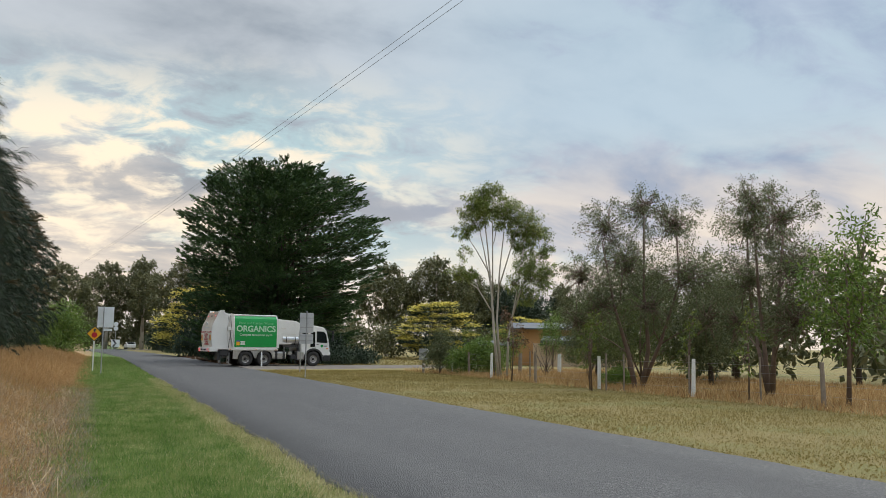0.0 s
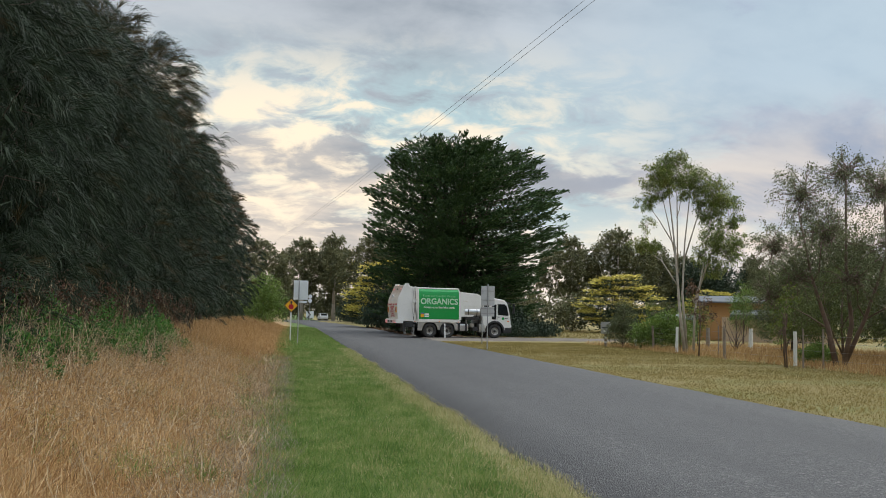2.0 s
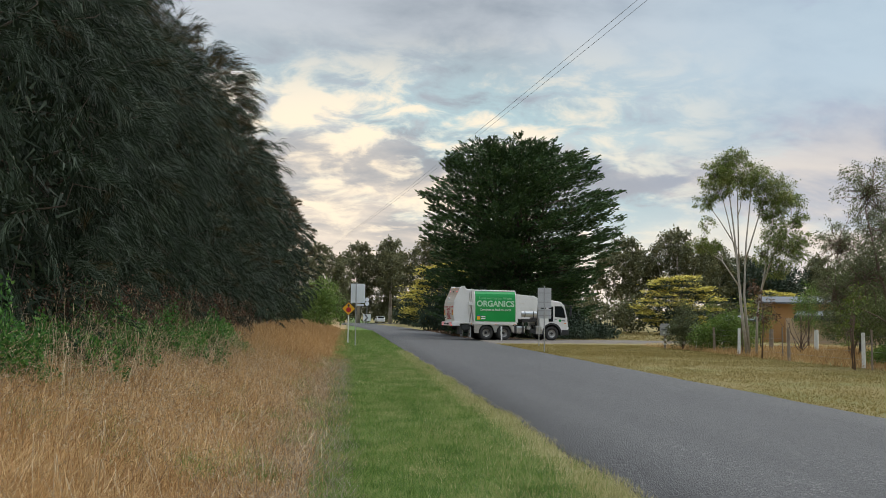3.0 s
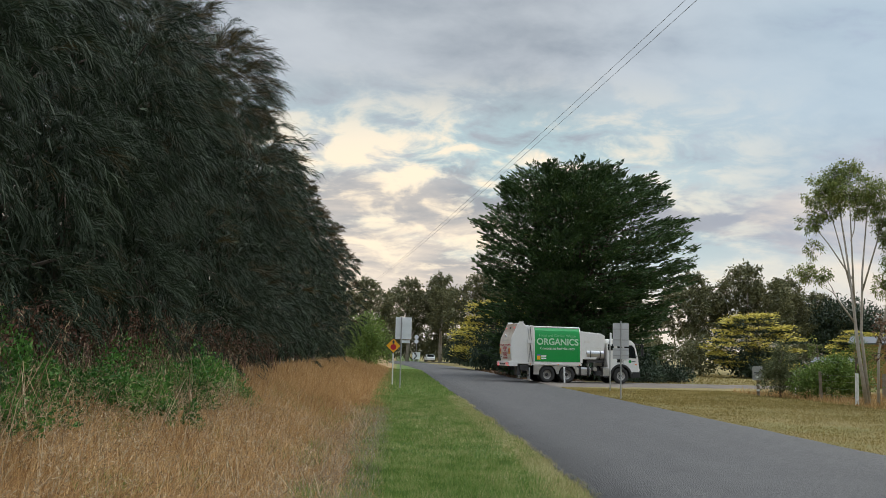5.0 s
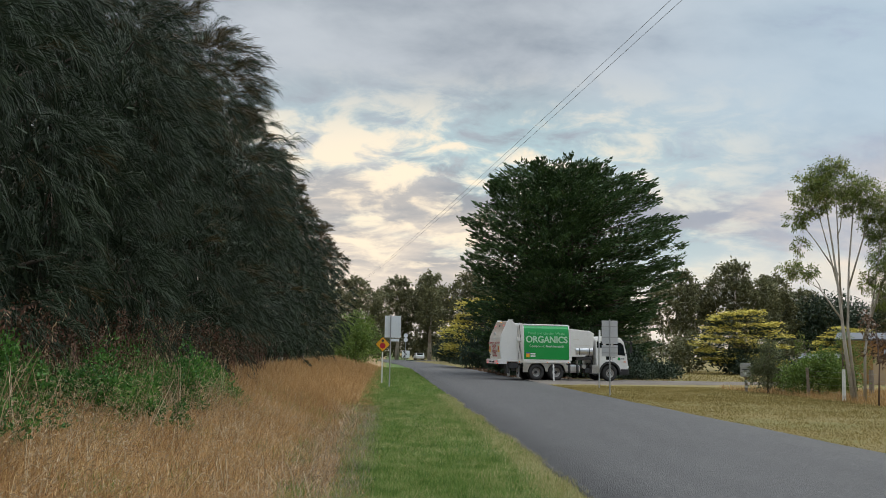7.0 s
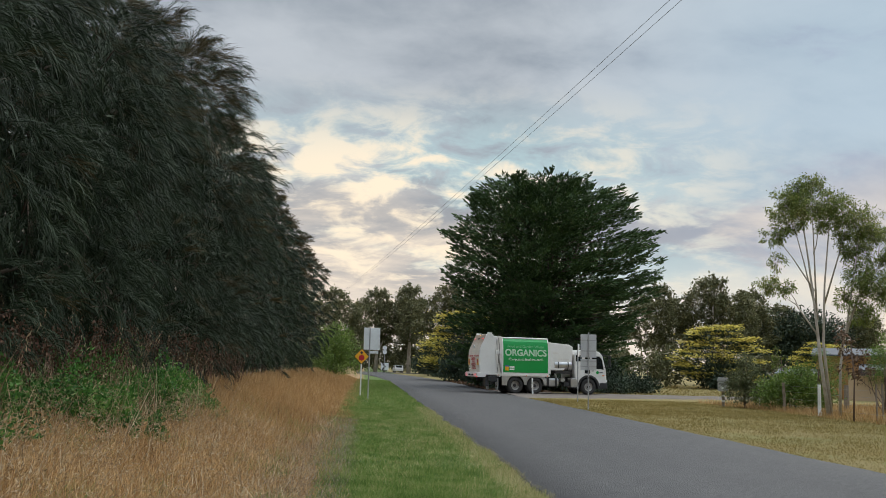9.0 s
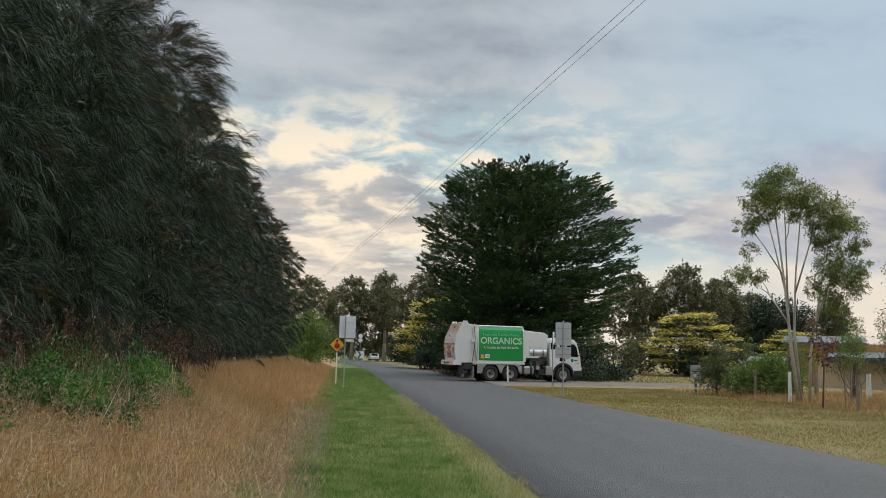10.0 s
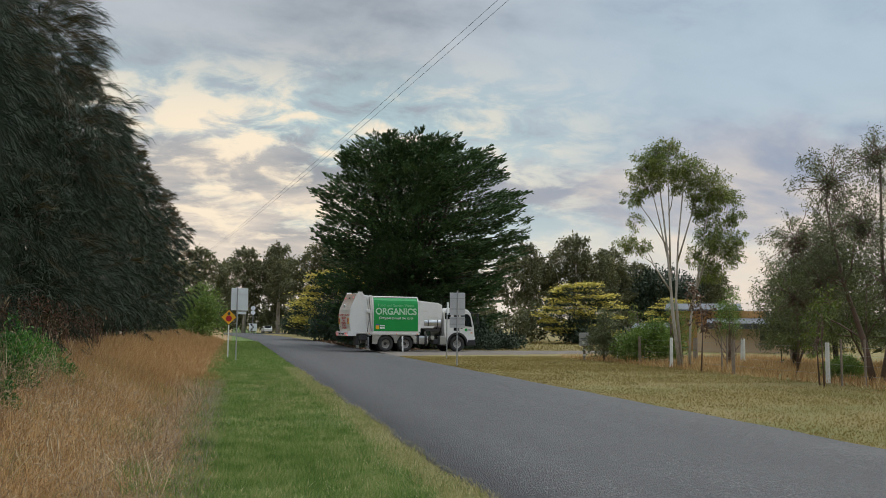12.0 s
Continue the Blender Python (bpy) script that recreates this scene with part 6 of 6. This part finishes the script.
# ---- signs and posts ----


def sign_post(parent, x, y, z1, r=0.03):
    part("pole", cyl(bmesh.new(), (x, y, -0.3), (x, y, z1), r, 12), GALV, parent)


left = thing("road_sign", "blank pale back of a rectangular road sign on a steel pole", "sign", "", (0.14, 40.9, 0))
sign_post(left, 0, 0, 3.4)
pan = part("panel", new_box(-0.29, 0.48, 0.045, 0.06, 2.32, 3.36, 0.004), SIGNWHITE, left, "pale blue-white sheet")
part("bracket", new_box(-0.27, 0.46, 0.028, 0.045, 2.55, 2.6), SIGNWHITE, left)
part("bracket", new_box(-0.27, 0.46, 0.028, 0.045, 3.08, 3.13), SIGNWHITE, left)
part("lower_panel", new_box(0.0, 0.42, 0.03, 0.045, 2.14, 2.26, 0.003), SIGNWHITE, left)

diam = thing("warning_sign", "yellow diamond stop-ahead warning sign with red disc and black arrow", "sign", "", (-0.25, 45.5, 0))
part("post", new_box(-0.035, 0.035, -0.02, 0.05, -0.3, 2.35, 0.005), POSTWHITE, diam)
face = part("diamond", prism(bmesh.new(), [(0, 1.65), (0.38, 2.03), (0, 2.41), (-0.38, 2.03)], 1, -0.045, -0.03), YELLOW, diam)
part("border", prism(bmesh.new(), [(0, 1.61), (0.42, 2.03), (0, 2.45), (-0.42, 2.03)], 1, -0.036, -0.028), DARKBAR, diam)
part("disc", cyl(bmesh.new(), (0, -0.044, 1.96), (0, -0.052, 1.96), 0.16, 8), REDP, face)
part("arrow", prism(bmesh.new(), [(-0.04, 2.14), (0.04, 2.14), (0.04, 2.21), (0.09, 2.21), (0, 2.33), (-0.09, 2.21), (-0.04, 2.21)], 1, -0.052, -0.044), DARKBAR, face)

right = thing("road_sign", "grey unpainted back of two stacked road sign panels on a pole", "sign", "", (9.3, 35.3, 0), -14)
sign_post(right, 0.0, 0, 3.2)
part("panel", new_box(-0.33, 0.33, 0.045, 0.06, 2.15, 3.12, 0.004), SIGNBACK, right)
part("lower_panel", new_box(-0.33, 0.33, 0.045, 0.06, 1.62, 2.09, 0.004), SIGNBACK, right)
for z in (1.75, 1.98, 2.4, 2.85):
    part("bracket", new_box(-0.33, 0.33, 0.028, 0.045, z, z + 0.04), GALV, right)
slim = thing("sign_post", "thin steel post with a narrow edge-on sign", "sign", "", (10.9, 43.5, 0), 70)
sign_post(slim, 0, 0, 2.95)
part("panel", new_box(-0.3, 0.3, -0.05, -0.035, 2.3, 2.95, 0.004), SIGNWHITE, slim)


def guide_post():
    g = thing("guide_post", "white plastic roadside guide post with a reflector", "post", "guide posts")
    part("stake", new_box(-0.05, 0.05, -0.015, 0.015, -0.25, 1.05, 0.008), POSTWHITE, g)
    part("reflector", new_box(-0.03, 0.03, -0.022, -0.014, 0.82, 0.94), CLEAR_LAMP, g)
    return g


gp = guide_post()
put(gp, 9.15, 58.3)
copy_thing(gp, pose(10.3, 52.4, 0, 0, -2, 15))

# letterbox
lb = thing("letterbox", "weathered grey metal letterbox on a striped post", "letterbox", "", (18.0, 42.0, 0), -25)
part("post", new_box(-0.07, 0.07, -0.07, 0.07, -0.2, 0.75, 0.01), WOOD, lb)
for z in (0.2, 0.45):
    part("band", new_box(-0.074, 0.074, -0.074, 0.074, z, z + 0.1), POSTWHITE, lb)
bx = part("box", new_box(-0.25, 0.25, -0.3, 0.3, 0.74, 1.25, 0.02), GALV, lb)
part("lid", prism(bmesh.new(), [(-0.29, 1.25), (0.29, 1.25), (0.22, 1.42), (-0.22, 1.42)], 1, -0.33, 0.33), GALV, lb)
part("slot", new_box(-0.18, 0.18, -0.31, -0.298, 1.08, 1.13), DARKBAR, bx)
part("paper", new_box(-0.1, 0.02, -0.312, -0.3, 0.85, 1.0), LETTER, bx)

# fence along the paddock
fence = thing("paddock_fence", "old wire fence with white-topped timber posts", "fence")
fpts = [(19.9, 8.0), (19.4, 13.2), (18.9, 18.4), (18.45, 23.6), (18.4, 28.8), (18.65, 34.0), (19.3, 38.2), (19.9, 42.1)]
for i, (x, y) in enumerate(fpts):
    lean = (0.02, -0.03, 0.04, 0.0, -0.02, 0.03, -0.04, 0.0)[i]
    bm = bmesh.new()
    tube(bm, [(x, y, -0.3), (x + lean * 0.5, y, 0.5), (x + lean, y, 1.28)], 0.075, 0.065, 9)
    part("post", bm, POSTWHITE if i in (2, 3, 5, 7) else WOOD, fence)
for h in (0.3, 0.6, 0.9, 1.15):
    for (x0, y0), (x1, y1) in zip(fpts, fpts[1:]):
        bm = bmesh.new()
        tube(bm, [(x0, y0, h), ((x0 + x1) / 2, (y0 + y1) / 2, h - 0.02), (x1, y1, h)], 0.004, 0.004, 4)
        part("wire", bm, GALV, fence)
for i, (x, y) in enumerate([(26.1, 40.0), (24.2, 41.5), (27.8, 38.2)]):
    st = thing("timber_post", "short old timber post in the paddock", "post", "paddock posts", (x, y, 0))
    bm = bmesh.new()
    tube(bm, [(0, 0, -0.3), (0.02, 0, 0.6), (0.03, 0, 1.2)], 0.13, 0.11, 9)
    part("stump", bm, POSTWHITE if i == 0 else WOOD, st)
stake = thing("tree_stake", "thin timber stake beside a young tree", "stake", "tree stakes", (18.0, 22.4, 0))
part("stake", new_box(-0.025, 0.025, -0.025, 0.025, -0.2, 1.4, 0.004), WOOD, stake)
for x, y in ((18.6, 22.1), (20.2, 36.1), (20.6, 40.3), (19.4, 31.2), (19.9, 31.6), (18.9, 18.6), (19.1, 15.4)):
    copy_thing(stake, pose(x, y, 0, 0, 0, 20))


def build_house():
    """Low ochre house and carport with tin roofs behind the trees."""
    h = thing("house", "low ochre rendered house with grey tin roofs and dark fascias", "house", "", (33.5, 57.5, 0), -32)
    part("wall", new_box(0.2, 8.5, 0, 7, -0.1, 1.9), SANDY, h, "sand-coloured wall")
    part("upper_wall", new_box(-2.0, 5.4, 3.0, 8.0, -0.1, 3.1), OCHRE, h, "ochre upper wall")
    part("roof", prism(bmesh.new(), [(-0.9, 2.12), (3.4, 2.6), (7.8, 2.5), (7.8, 2.4), (3.4, 2.48), (-0.9, 2.0)], 0, 0.9, 8.9), TIN, h, "grey corrugated tin roof")
    part("fascia", new_box(0.85, 8.95, -0.96, -0.9, 1.72, 2.12), FASCIA, h)
    for x in np.arange(1.0, 8.8, 0.45):
        part("roof_rib", prism(bmesh.new(), [(-0.9, 2.125), (3.4, 2.605), (3.4, 2.64), (-0.9, 2.16)], 0, x, x + 0.05), TIN, h)
    part("upper_roof", prism(bmesh.new(), [(2.3, 3.2), (5.5, 3.75), (8.6, 3.3), (8.6, 3.2), (5.5, 3.65), (2.3, 3.1)], 0, -2.3, 3.4), TIN, h, "grey tin roof")
    part("side_roof", prism(bmesh.new(), [(-0.5, 1.75), (3.0, 2.1), (3.0, 2.0), (-0.5, 1.65)], 0, -4.6, -1.6), TIN, h, "low veranda roof")
    for x in (-4.4, -3.0, -1.8):
        part("veranda_post", new_box(x - 0.06, x + 0.06, -0.35, -0.23, -0.1, 1.7), WOOD, h)
    for x, z0, z1 in ((5.2, 0.9, 1.6),):
        w = part("window", new_box(x - 0.6, x + 0.6, -0.05, 0.0, z0, z1), FASCIA, h)
        part("pane", new_box(x - 0.54, x + 0.54, -0.062, -0.052, z0 + 0.06, z1 - 0.06), GLASS, w)


build_house()

# ---- far junction ----
car = thing("parked_car", "small white car standing at the far junction", "car", "", (6.6, 178.5, 0.02), 96)
shape = prism(bmesh.new(), [(-2.1, 0.35), (2.1, 0.35), (2.15, 0.75), (1.3, 0.95), (0.7, 1.42), (-1.2, 1.45), (-1.9, 0.98), (-2.15, 0.9)], 1, -0.85, 0.85)
body = part("body", shape, WHITE, car)
bv = body.modifiers.new("round", "BEVEL")
bv.width, bv.segments = 0.06, 2
part("windscreen", prism(bmesh.new(), [(1.22, 0.98), (0.72, 1.36), (0.76, 1.38), (1.27, 0.99)], 1, -0.72, 0.72), GLASS, car)
for s in (1, -1):
    part("side_window", prism(bmesh.new(), [(-1.5, 1.0), (1.05, 1.0), (0.6, 1.36), (-1.1, 1.38)], 1, min(s * 0.85, s * 0.862), max(s * 0.85, s * 0.862)), GLASS, body)
    for x in (-1.3, 1.3):
        wl = part("wheel", cyl(bmesh.new(), (x, s * 0.62, 0.32), (x, s * 0.87, 0.32), 0.32, 18), RUBBER, car)
        part("rim", cyl(bmesh.new(), (x, s * 0.86, 0.32), (x, s * 0.885, 0.32), 0.19, 14), RIM, wl)
part("rear_window", prism(bmesh.new(), [(-1.85, 1.02), (-1.24, 1.4), (-1.28, 1.41), (-1.9, 1.03)], 1, -0.68, 0.68), GLASS, car)
chev = thing("chevron_board", "white and black chevron board at the junction", "sign", "", (3.6, 166.5, 0))
for x in (-0.5, 0.5):
    part("post", new_box(x - 0.05, x + 0.05, 0.02, 0.1, -0.2, 1.8), GALV, chev)
part("board", new_box(-0.75, 0.75, -0.02, 0.02, 0.5, 1.9), SIGNWHITE, chev)
for x in (-0.62,):
    part("chevron", prism(bmesh.new(), [(x, 0.55), (x + 0.35, 0.55), (x + 0.85, 1.2), (x + 0.35, 1.85), (x, 1.85), (x + 0.5, 1.2)], 1, -0.03, -0.02), DARKBAR, chev)
disc = thing("round_sign", "two round white signs on one pole", "sign", "", (3.4, 160, 0))
sign_post(disc, 0, 0, 5.0, 0.05)
for z in (3.9, 4.7):
    part("disc", cyl(bmesh.new(), (0, -0.05, z), (0, -0.08, z), 0.4, 20), SIGNWHITE, disc)

# overhead line crossing the road
line = thing("overhead_line", "two thin overhead power wires crossing the road", "power line")
for k, (dx, dz) in enumerate(((0.08, 0.0), (0.30, 0.02))):
    bm = bmesh.new()
    pts = []
    for i in range(41):
        y = -30 + 156 * i / 40
        sag = 0.9 * (((y - 40) / 70) ** 2 - 0.2)
        pts.append((6.55 - 0.1145 * y + dx, y, 8.15 + dz + sag))
    tube(bm, pts, 0.005, 0.005, 5)
    part("wire", bm, WIRE, line)
for x, y, t in ((6.55 - 0.1145 * 126 + 0.18, 126.0, 6), (6.55 + 0.1145 * 30 + 0.18, -30.0, 6)):
    pole = thing("power_pole", "tall grey timber power pole with a crossarm", "power pole", "power poles", (x, y, 0), t)
    bm = bmesh.new()
    tube(bm, [(0, 0, -0.5), (0, 0, 4.5), (0, 0, 8.9)], 0.16, 0.11, 10)
    part("shaft", bm, WOOD, pole)
    part("crossarm", new_box(-0.7, 0.7, -0.06, 0.06, 8.55, 8.68), WOOD, pole)
